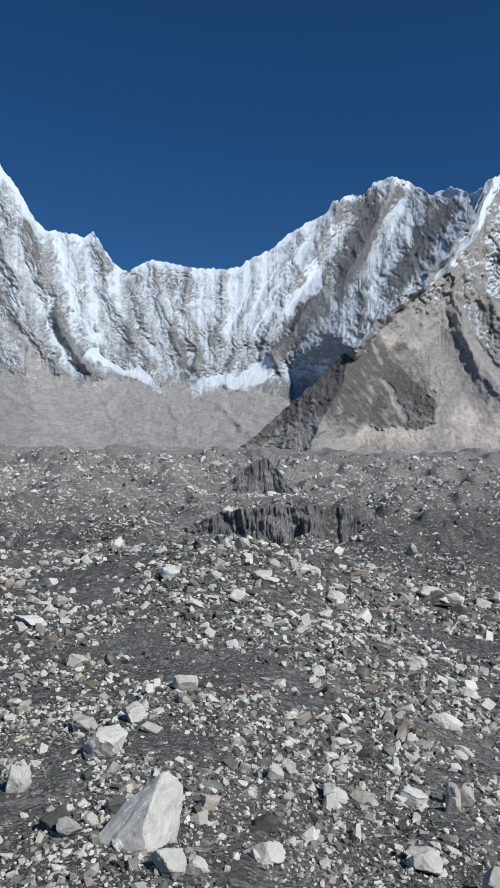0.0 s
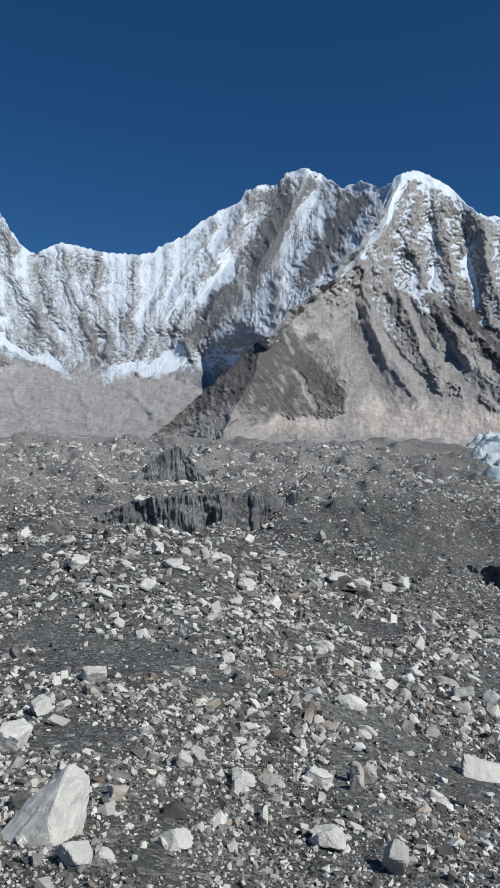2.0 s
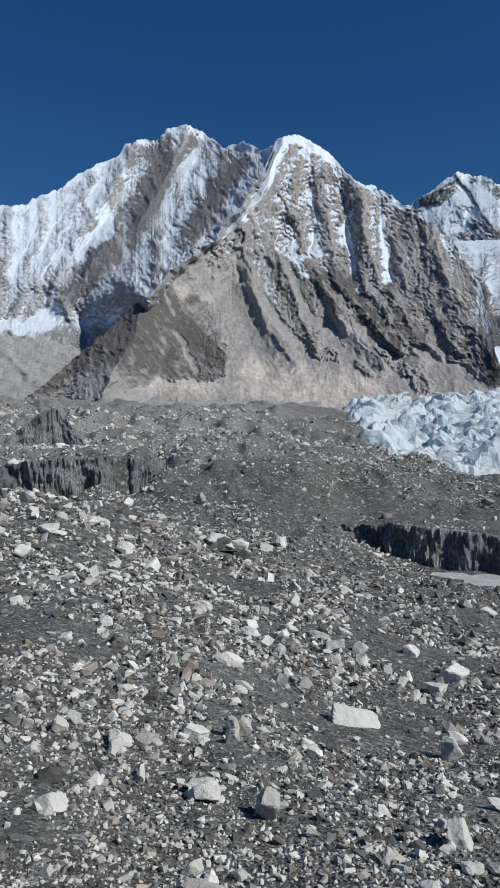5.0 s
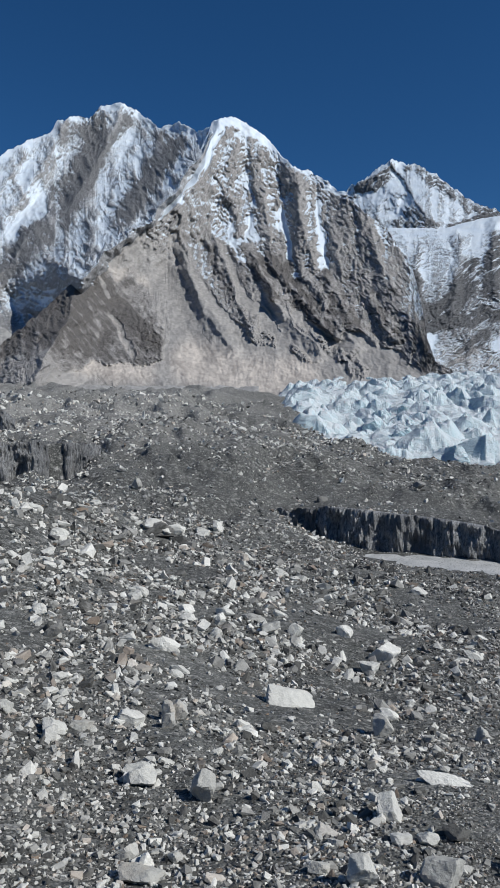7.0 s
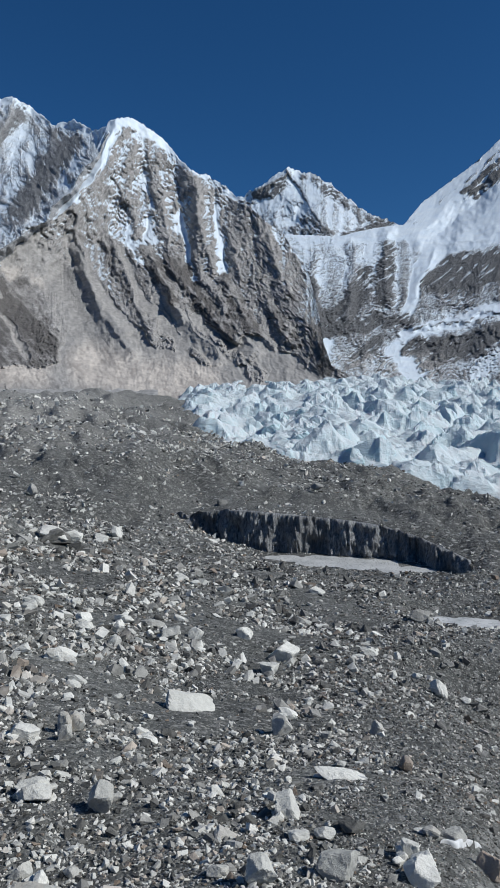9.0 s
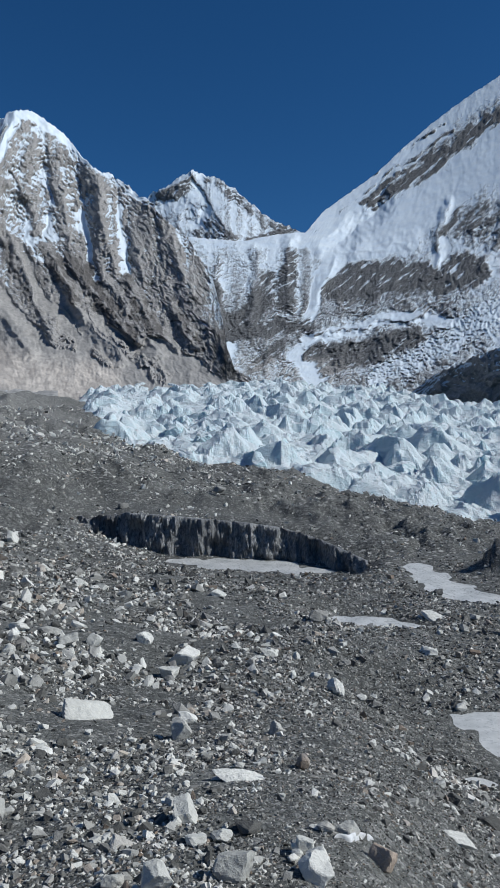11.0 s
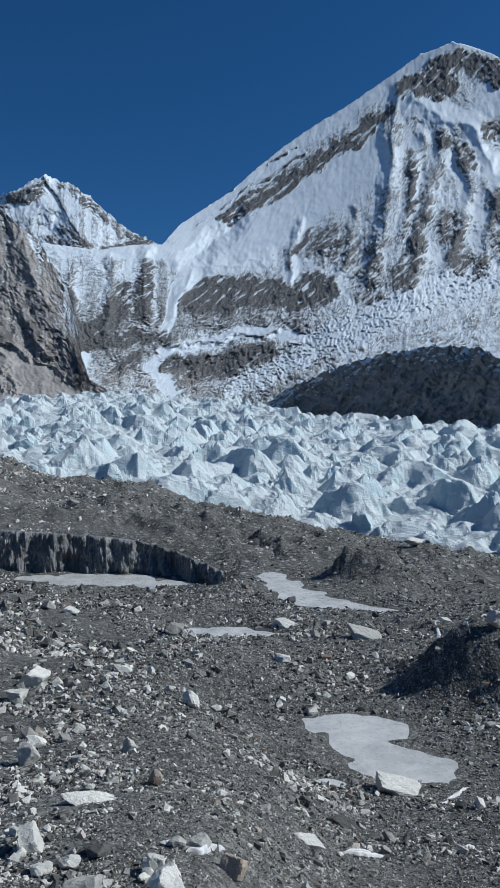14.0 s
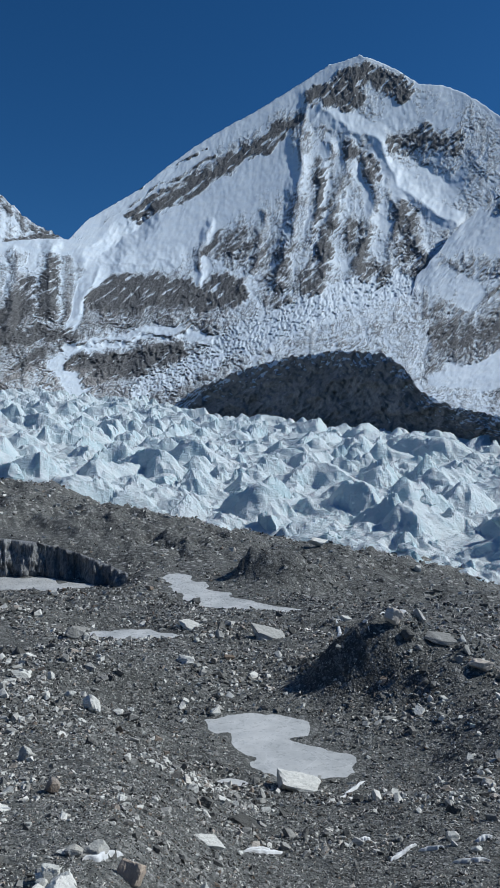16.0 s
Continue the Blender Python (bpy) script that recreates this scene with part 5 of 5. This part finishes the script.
strewn("loose_stones", "loose angular grey stones strewn over the near slope", 32000, 7, 62, 5.0, 26, 2.2, STONE, 21, 0.5, kit=BLOCKS)
strewn("loose_stones", "small grey chips and pebbles covering the near slope", 78000, 5, 85, 3.0, 9.5, 1.7, CHIP_STONE, 24, -0.3)
strewn("loose_stones", "fine dark grit and splinters between the near stones", 54000, 6, 34, 1.7, 4.6, 1.5, CHIP_STONE, 28, -0.9, kit=GRIT)
strewn("loose_stones", "pale angular stones strewn over the moraine hummocks", 42000, 46, 420, 1.9, 9, 2.0, STONE, 22, -0.25)
strewn("loose_stones", "pale broken granite stones among the grey gravel", 15000, 9, 64, 5.0, 22, 2.0, PALE_STONE, 25, 0.9, kit=BLOCKS)
strewn("loose_stones", "pale stones dotting the far moraine hummocks", 30000, 50, 430, 1.9, 8.5, 1.9, PALE_STONE, 26, 0.15)
strewn("loose_stones", "dark and grey rubble on the gravel between the melt ponds", 34000, 30, 240, 2.2, 9, 1.7, CHIP_STONE, 27, -0.3, span=(-24, 43))
strewn("loose_stones", "small grey stones covering the slope above the nearest pond", 54000, 9, 74, 2.4, 10, 1.9, STONE, 29, -1.3, span=(3, 43))
strewn("loose_stones", "pale rubble on the crests of the middle moraine", 26000, 80, 330, 2.6, 11, 2.0, PALE_STONE, 30, 0.2, span=(-52, 2))
strewn("loose_stones", "dark slaty chips among the moraine gravel", 13000, 8.5, 90, 4.5, 20, 2.0, DARK_STONE, 23, 0.0)


def boulder_mesh(seed, wide, deep, tall, detail=3, flat=False):
    """A block broken along planes: three uneven pairs of faces, and corners knocked off, roughened."""
    rng = np.random.default_rng(seed)
    frame3 = np.linalg.qr(np.eye(3) + rng.normal(0, 0.55, (3, 3)))[0]
    frame3 *= np.sign(np.diag(frame3))[None]
    normals = np.concatenate([frame3.T, -frame3.T, rng.normal(size=(9, 3))])
    normals += rng.normal(0, 0.12, normals.shape)
    normals /= np.linalg.norm(normals, axis=1, keepdims=True)
    reach = np.concatenate([rng.uniform(0.5, 1.0, 6), rng.uniform(0.58, 1.0, 9)])
    if flat:
        reach[[2, 5]] = rng.uniform(0.75, 0.95, 2)
    bm = bmesh.new()
    bmesh.ops.create_icosphere(bm, subdivisions=detail, radius=1.0)
    way = np.array([v.co for v in bm.verts])
    way /= np.linalg.norm(way, axis=1, keepdims=True)
    facing = way @ normals.T
    far = np.where(facing > 0.08, reach[None] / np.maximum(facing, 0.08), 9.0).min(1)
    co = way * np.minimum(far, 1.45)[:, None]
    co = co / np.abs(co).max(0) * (wide / 2, deep / 2, tall / 2)
    if flat:       # a plate that thins and narrows towards one end
        lean = co[:, 0] / wide
        co[:, 1] *= 1 - 0.7 * lean * rng.choice([-1, 1])
        co[:, 2] *= 1 - 0.5 * lean
    least = min(wide, deep, tall)
    for v, c in zip(bm.verts, co):
        p = Vector(c.tolist())
        v.co = p + 0.06 * least * noise.noise_vector(p * (2.2 / least) + Vector((seed % 97, 0, 0))) + 0.025 * least * noise.noise_vector(p * (6.5 / least))
    lo = min(v.co.z for v in bm.verts)
    bmesh.ops.translate(bm, verts=bm.verts[:], vec=(0, 0, -lo))
    me = bpy.data.meshes.new("boulder")
    bm.to_mesh(me)
    bm.free()
    return me


ROCK_RNG = np.random.default_rng(5)


def boulders(rows, mat, label, slab, seed):
    for k, (x, y, wide, tall) in enumerate(rows):
        deep = wide * (0.55 if slab else 0.85) * ROCK_RNG.uniform(0.85, 1.15)
        high = tall * (0.42 if slab else 0.8)
        near = math.hypot(x, y) < 34 * wide
        me = boulder_mesh(seed + k, wide, deep, high * 1.15, 4 if near else 3, slab)
        me.materials.append(mat)
        ob = new("boulder", me)
        heading = math.degrees(math.atan2(x, y))
        z = float(land(x, y)) + H
        ob.matrix_world = pose(x, y, z - 0.2 * high, 24 if slab else ROCK_RNG.uniform(-10, 14), ROCK_RNG.uniform(8, 22) if slab else ROCK_RNG.uniform(-12, 14) + (14 if tall > wide else 0), -heading + ROCK_RNG.uniform(-16, 16))
        size = "small" if wide < 0.6 else "large" if wide > 1.5 else "knee-high"
        tagged(ob, label % size, "boulder", group="boulders on the moraine")


PALE_BLOCKS = [
    (-14.01, 15.19, 1.28, 0.9), (-16.36, 21.83, 1.02, 0.65), (-22.84, 22.96, 1.05, 0.88), (-28.21, 35.97, 1.12, 1.1), (-62.74, 93.8, 2.42, 1.76), (-22.42, 34.57, 1.08, 0.78),
    (-7.85, 13.15, 0.8, 0.58), (-8.61, 11.17, 0.78, 0.47), (-8.18, 11.34, 0.4, 0.42), (-9.7, 13.92, 0.65, 0.45), (-21.01, 43.82, 1.35, 0.75), (-20.36, 77.61, 1.85, 1.11),
    (-18.62, 61.74, 1.38, 1.33), (-10.46, 21.91, 0.71, 0.45), (-9.87, 34.64, 0.88, 0.55), (-8.51, 17.63, 0.69, 0.56), (-14.18, 12.38, 0.61, 1.05), (-11.22, 11.89, 0.34, 0.33),
    (-5.78, 16.32, 0.86, 0.58), (-15.19, 17.69, 0.83, 0.59), (-14.62, 28.77, 0.68, 0.72), (-9.57, 15.32, 0.35, 0.34), (-10.02, 17.87, 0.43, 0.45), (-20.77, 18.07, 0.63, 0.47),
]
PALE_BLOCKS_FURTHER = [
    (-12.98, 36.77, 1.08, 0.73), (-4.88, 37.42, 0.93, 0.84), (-8.2, 33.25, 0.62, 0.7), (-12.75, 35.22, 0.92, 0.64), (-8.45, 17.12, 0.43, 0.58), (-5.61, 15.94, 0.75, 0.51),
    (-20.48, 42.59, 1.24, 0.73), (-27.82, 35.55, 1.26, 1.01), (-19.38, 79.77, 1.36, 1.56), (-18.52, 70.49, 1.92, 1), (-23.9, 39.74, 1.29, 0.72), (-20.93, 43.75, 1.43, 0.75),
    (-20.58, 69.31, 1.67, 1.12), (-0.58, 37.91, 1.72, 1.1), (-1.24, 34.88, 1.08, 0.83), (-2.7, 40.08, 0.99, 0.9), (-0.24, 26.68, 0.74, 0.54), (-0.23, 14.55, 0.62, 0.58),
    (0.02, 13.17, 0.38, 0.22), (0.44, 13.37, 0.42, 0.29), (-0.6, 11.22, 0.58, 0.66), (1.75, 12.64, 0.4, 0.42), (-4.18, 12.14, 0.31, 0.34), (-8.59, 35.41, 0.6, 0.94),
]
PALE_BLOCKS_LAST = [
    (-10.37, 35.87, 0.92, 0.7), (1.87, 11.7, 0.65, 0.49), (5.92, 36.99, 0.68, 0.45), (6.56, 35.03, 0.93, 0.98), (8.08, 36.22, 0.55, 0.45), (5.46, 40.61, 0.4, 0.64),
    (14.57, 45.35, 1.48, 0.73), (14.41, 29.08, 1.88, 0.82), (1.62, 12.43, 0.26, 0.27), (1.97, 12.25, 0.49, 0.41), (28.37, 34.16, 1.45, 0.84), (14.18, 18.35, 0.49, 0.35),
    (14.17, 17.28, 0.36, 0.23), (1.72, 12.61, 0.3, 0.28), (57.76, 82.27, 1.17, 1.22), (46.66, 89.21, 2.82, 1.39),
]
TAN_BLOCKS = [
    (-15.9, 16.26, 0.92, 0.69), (-8.07, 18.36, 0.65, 0.37), (-11.19, 11.31, 0.51, 0.45), (-14.17, 17.33, 0.72, 0.38), (-9.9, 16.92, 0.47, 0.5), (-6.06, 36.21, 1.14, 0.75),
    (-6.27, 19.82, 0.44, 0.81), (-4.12, 15.6, 0.59, 0.86), (-0.48, 23.31, 0.83, 0.79), (0.62, 11.54, 0.67, 0.61), (-4.58, 12.36, 0.42, 0.33), (-1.22, 11.61, 0.37, 0.27),
    (2.39, 13.85, 0.36, 0.23), (3.37, 13.14, 0.66, 0.56),
]
PALE_SLABS = [
    (-28.4, 25.82, 1.99, 0.65), (-23.49, 32.24, 1.04, 0.68), (-23.4, 39.69, 1.28, 0.71), (-9.32, 29.03, 1.38, 1.34), (-7.84, 26.46, 0.81, 0.8), (-8.49, 21.38, 0.48, 0.27),
    (-8.7, 37.21, 1.12, 1.37), (-7.75, 25.75, 0.74, 0.59), (-3.85, 25.89, 2.25, 1.22), (-23.46, 32.31, 1.17, 0.68), (-24.31, 46.89, 1.73, 0.72), (1.04, 17.26, 1.36, 0.37),
    (1.58, 12.34, 0.3, 0.31), (3.94, 40.64, 1.46, 1.05), (1.77, 59.17, 1.65, 1.22), (6.83, 19.26, 1.17, 0.44), (2.32, 13.89, 0.45, 0.21),
]
ORANGE_BLOCKS = [
    (-23.34, 24.12, 0.39, 0.52), (-6.22, 21.09, 0.43, 0.34), (2.55, 24.8, 0.61, 0.64), (-4.09, 11.61, 0.81, 0.32),
]
GREY_SLABS = [
    (-10.33, 14.82, 0.64, 0.27), (-7.33, 38.22, 1.46, 1.26), (-9.27, 28.99, 1.47, 1.18), (-27.25, 40.14, 1.43, 0.58), (-1.25, 13.37, 0.53, 0.33), (18.38, 56.5, 2.62, 0.71),
    (23.21, 52.14, 3.43, 1.26), (9.37, 23.15, 1.32, 0.71), (27.62, 37.07, 2.11, 0.55),
]
GREY_BLOCKS = [
    (-19.73, 58.89, 3.24, 1.59), (-12.72, 26.06, 0.75, 0.94), (-8.58, 14.43, 0.72, 0.45), (-7.33, 19.81, 0.85, 0.53), (-33.86, 93.65, 1.65, 1.9), (-12.87, 26.53, 0.72, 0.7),
    (-19.24, 58.74, 2.63, 1.38), (-19.31, 58.29, 2.61, 1.37), (-3.74, 12.39, 0.31, 0.28), (-3.63, 21.11, 0.52, 0.4), (1.09, 37.37, 0.73, 0.64), (8.54, 51.85, 1.55, 1.35),
    (3.74, 119.33, 1.98, 1.45), (22.41, 67.15, 1.05, 0.73), (8.44, 23.89, 0.58, 0.43), (24.98, 38.22, 1.27, 1.1), (25.65, 37.41, 0.97, 0.86), (19.41, 23.05, 0.64, 0.36),
]
DARK_BLOCKS = [
    (-11.71, 11.43, 0.7, 0.6), (-11.22, 12.64, 0.49, 0.4), (-13.41, 30.72, 0.82, 0.69), (2.65, 18.97, 0.4, 0.55), (14.07, 39.2, 0.62, 0.5),
]
TAN_SLABS = [
    (-6.19, 20.55, 0.69, 0.69), (-6.42, 20.31, 0.52, 0.72), (2.81, 13.92, 0.52, 0.21),
]
DARK_SLABS = [
    (0.87, 13.87, 0.49, 0.28), (0.96, 13.59, 0.54, 0.29),
]

BLOCK, SLAB = "%s {} boulder with broken faces lying on the gravel", "%s flat {} slab tilted on the gravel"
for rows, mat, colour, slab in (
        (PALE_BLOCKS + PALE_BLOCKS_FURTHER + PALE_BLOCKS_LAST, PALE_STONE, "pale grey granite", False), (PALE_SLABS, PALE_STONE, "pale grey granite", True),
        (GREY_BLOCKS, STONE, "grey gneiss", False), (GREY_SLABS, STONE, "grey gneiss", True),
        (TAN_BLOCKS + TAN_SLABS, TAN_STONE, "tan weathered granite", False), (ORANGE_BLOCKS, TAN_STONE, "orange-stained granite", False),
        (DARK_BLOCKS + DARK_SLABS, DARK_STONE, "dark slate", False)):
    boulders(rows, mat, (SLAB if slab else BLOCK).format(colour), slab, 1000 + 40 * len(colour) + 7 * slab)


# the great wedge beside the viewpoint
def wedge_boulder(x, y):
    pts = [(-1.15, 0.25, -0.1), (-0.28, 0.3, 0.84), (0.5, 0.2, 1.5), (0.66, 0.2, 1.52), (0.97, 0.5, 1.12), (0.9, 0.42, 0.4), (0.7, 0.2, -0.15), (0.3, -0.5, -0.15), (0.18, -0.42, 0.78), (0.36, -0.2, 1.2),
           (-0.9, 0.7, -0.15), (0.75, 1.0, -0.15), (0.5, 0.9, 1.2), (-0.4, -0.25, -0.15)]
    bm = hull(pts)
    bmesh.ops.bevel(bm, geom=bm.edges[:], offset=0.03, segments=1, affect="EDGES", profile=0.6)
    bmesh.ops.triangulate(bm, faces=bm.faces[:])
    bmesh.ops.subdivide_edges(bm, edges=[e for e in bm.edges if e.calc_length() > 0.2], cuts=6, use_grid_fill=True)
    for v in bm.verts:
        v.co += 0.05 * noise.noise_vector(v.co * 2.3) + 0.02 * noise.noise_vector(v.co * 7.0) + 0.01 * noise.noise_vector(v.co * 19.0)
    me = bpy.data.meshes.new("boulder")
    bm.to_mesh(me)
    bm.free()
    me.materials.append(PALE_STONE)
    ob = new("boulder", me)
    ob.matrix_world = pose(x, y, float(land(x, y)) + H - 0.28, 0, 0, -math.degrees(math.atan2(x, y)))
    tagged(ob, "large pale granite wedge boulder standing on its edge", "boulder", group="boulders on the moraine")


wedge_boulder(-9.92, 11.74)


# more blocks of middling size, as they came off the ice
def scattered_blocks():
    rng = np.random.default_rng(8)
    shapes = []
    for k in range(12):
        me = boulder_mesh(3000 + k, 1.0, rng.uniform(0.7, 1.0), rng.uniform(0.4, 0.75))
        shapes.append(me)
    for k in range(260):
        a, r = rng.uniform(-52, 8), 14 * (300 / 14) ** rng.random()
        if rng.random() < 0.2:
            a = rng.uniform(8, 44)
        x, y = polar(a, r)
        if any(pond_depth(x, y, ovals) > 0.9 for _, ovals in PONDS.values()) or any(abs(r - cliff_at(key, a)[0]) < 3 for key in CLIFFS):
            continue
        wide = rng.choice([10, 13, 16, 20, 24], p=[0.3, 0.3, 0.2, 0.13, 0.07]) * r / 1300
        pick = int(rng.integers(12))
        tone = rng.choice(3, p=[0.55, 0.33, 0.12])
        ob = new("boulder", SHADES[tone][pick] if SHADES[tone][pick] else shapes[pick])
        ob.matrix_world = pose(x, y, float(land(x, y)) + H - 0.12 * wide, rng.uniform(-18, 18), rng.uniform(-18, 18), rng.uniform(0, 360)) @ Matrix.Diagonal((wide, wide * rng.uniform(0.7, 1), wide * rng.uniform(0.7, 1.1), 1))
        if not SHADES[tone][pick]:
            SHADES[tone][pick] = ob.data = shapes[pick].copy()
            ob.data.materials.append((PALE_STONE, STONE, DARK_STONE)[tone])
        tagged(ob, ("angular pale granite block among smaller stones", "angular grey gneiss block among smaller stones", "angular dark slate block among smaller stones")[tone], "boulder", group="blocks strewn on the moraine")


SHADES = [[None] * 12 for _ in range(3)]
scattered_blocks()


# ---- old snow lying in streaks on the gravel ----
def snow_strip(x0, y0, x1, y1, wide):
    n, m = 26, 7
    s, q = np.meshgrid(np.linspace(0, 1, n), np.linspace(-1, 1, m))
    far = math.hypot(x1 - x0, y1 - y0)
    nx, ny = -(y1 - y0) / far, (x1 - x0) / far
    half = wide * np.sin(np.pi * np.clip(s, 0.01, 0.99)) ** 0.6 * (0.6 + 0.5 * fbm(s * 5 + x0, 0 * s + y0, 3, 0.5, 301)) / 2
    x = x0 + (x1 - x0) * s + nx * (q * half + 0.3 * wide * fbm(s * 3 + y0, 0 * s, 2, 0.5, 302))
    y = y0 + (y1 - y0) * s + ny * (q * half + 0.3 * wide * fbm(s * 3 + y0, 0 * s, 2, 0.5, 302))
    z = land(x, y) + H + 0.10 * (1 - q * q) * np.sin(np.pi * s) ** 0.5 + 0.02 - 0.10 * (np.abs(q) > 0.99)
    ob = mesh_object("snow_patch", np.stack([x, y, z], -1).reshape(-1, 3), grid_faces(m, n), OLD_SNOW, smooth=True)
    tagged(ob, "thin streak of old snow lying on dark gravel", "snow patch", group="old snow streaks")


def old_snow_material():
    m, t, bsdf = material("old_snow", 0.6)
    p = place(t)
    tone = blend(t, spread(t, speckle(t, p, 2.2, 7, 0.7), 0.35, 0.65), (0.45, 0.45, 0.44), (0.76, 0.77, 0.78))
    t.links.new(tone, bsdf.inputs["Base Color"])
    relief(t, bsdf, speckle(t, p, 9, 6, 0.6), 0.4, 0.05)
    return m


OLD_SNOW = old_snow_material()
for strip in [(12.03, 18.34, 13.13, 18.68, 0.26), (12.96, 18.31, 13.59, 17.97, 0.26), (15.44, 27.28, 17.48, 28.63, 0.37), (13.10, 16.96, 14.00, 16.48, 0.25), (14.51, 17.75, 15.13, 17.75, 0.27), (12.00, 20.14, 12.57, 20.26, 0.27), (8.28, 19.79, 9.59, 20.30, 0.25), (8.07, 19.76, 9.24, 20.45, 0.25), (0.38, 17.34, 1.61, 17.26, 0.25), (30.97, 56.17, 23.48, 38.32, 0.76), (24.99, 39.50, 26.64, 38.89, 0.55), (2.53, 13.50, 3.37, 14.13, 0.25)]:
    snow_strip(*strip)


# ---- single seracs standing out of the icefall ----
def seracs():
    rng = np.random.default_rng(77)
    for k in range(22):
        a = rng.uniform(-7, 44)
        front = np.interp(a, [-16, -9, -4, 0, 6, 15, 22, 30, 38, 46], [330, 300, 270, 235, 215, 200, 185, 160, 140, 125])
        r = front + rng.uniform(12, 190) * (0.6 if a > 20 else 1)
        x, y = polar(a, r)
        wide, tall = rng.uniform(7, 14) * r / 260, rng.uniform(2.6, 4.6) * r / 260
        shape = stone_points(rng, 6) * (wide / 2, wide * rng.uniform(0.3, 0.5), tall)
        shape[:, :2] *= (1.15 - 0.75 * np.clip(shape[:, 2:] / tall, 0, 1) * rng.uniform(0.6, 1.2))
        bm = hull(shape)
        bmesh.ops.triangulate(bm, faces=bm.faces[:])
        bmesh.ops.subdivide_edges(bm, edges=bm.edges[:], cuts=5, use_grid_fill=True)
        for v in bm.verts:
            q = v.co * float(1.0 / wide)
            v.co += float(wide) * (0.10 * noise.noise_vector(q * 2.2 + Vector((k, 0, 0))) + 0.05 * noise.noise_vector(Vector((q.x * 9, q.y * 9, q.z * 2.5 + k))) + 0.03 * noise.noise_vector(q * 17))
        me = bpy.data.meshes.new("serac")
        bm.to_mesh(me)
        bm.free()
        me.materials.append(GLACIER)
        ob = new("serac", me)
        z = float(ice_height(np.array([x]), np.array([y]))[0][0])
        ob.matrix_world = pose(x, y, z + H - 0.1 * tall, rng.uniform(-14, 14), rng.uniform(-14, 14), rng.uniform(0, 360))
        tagged(ob, "pale blue block of glacier ice leaning among seracs", "serac", group="seracs of the icefall")


seracs()
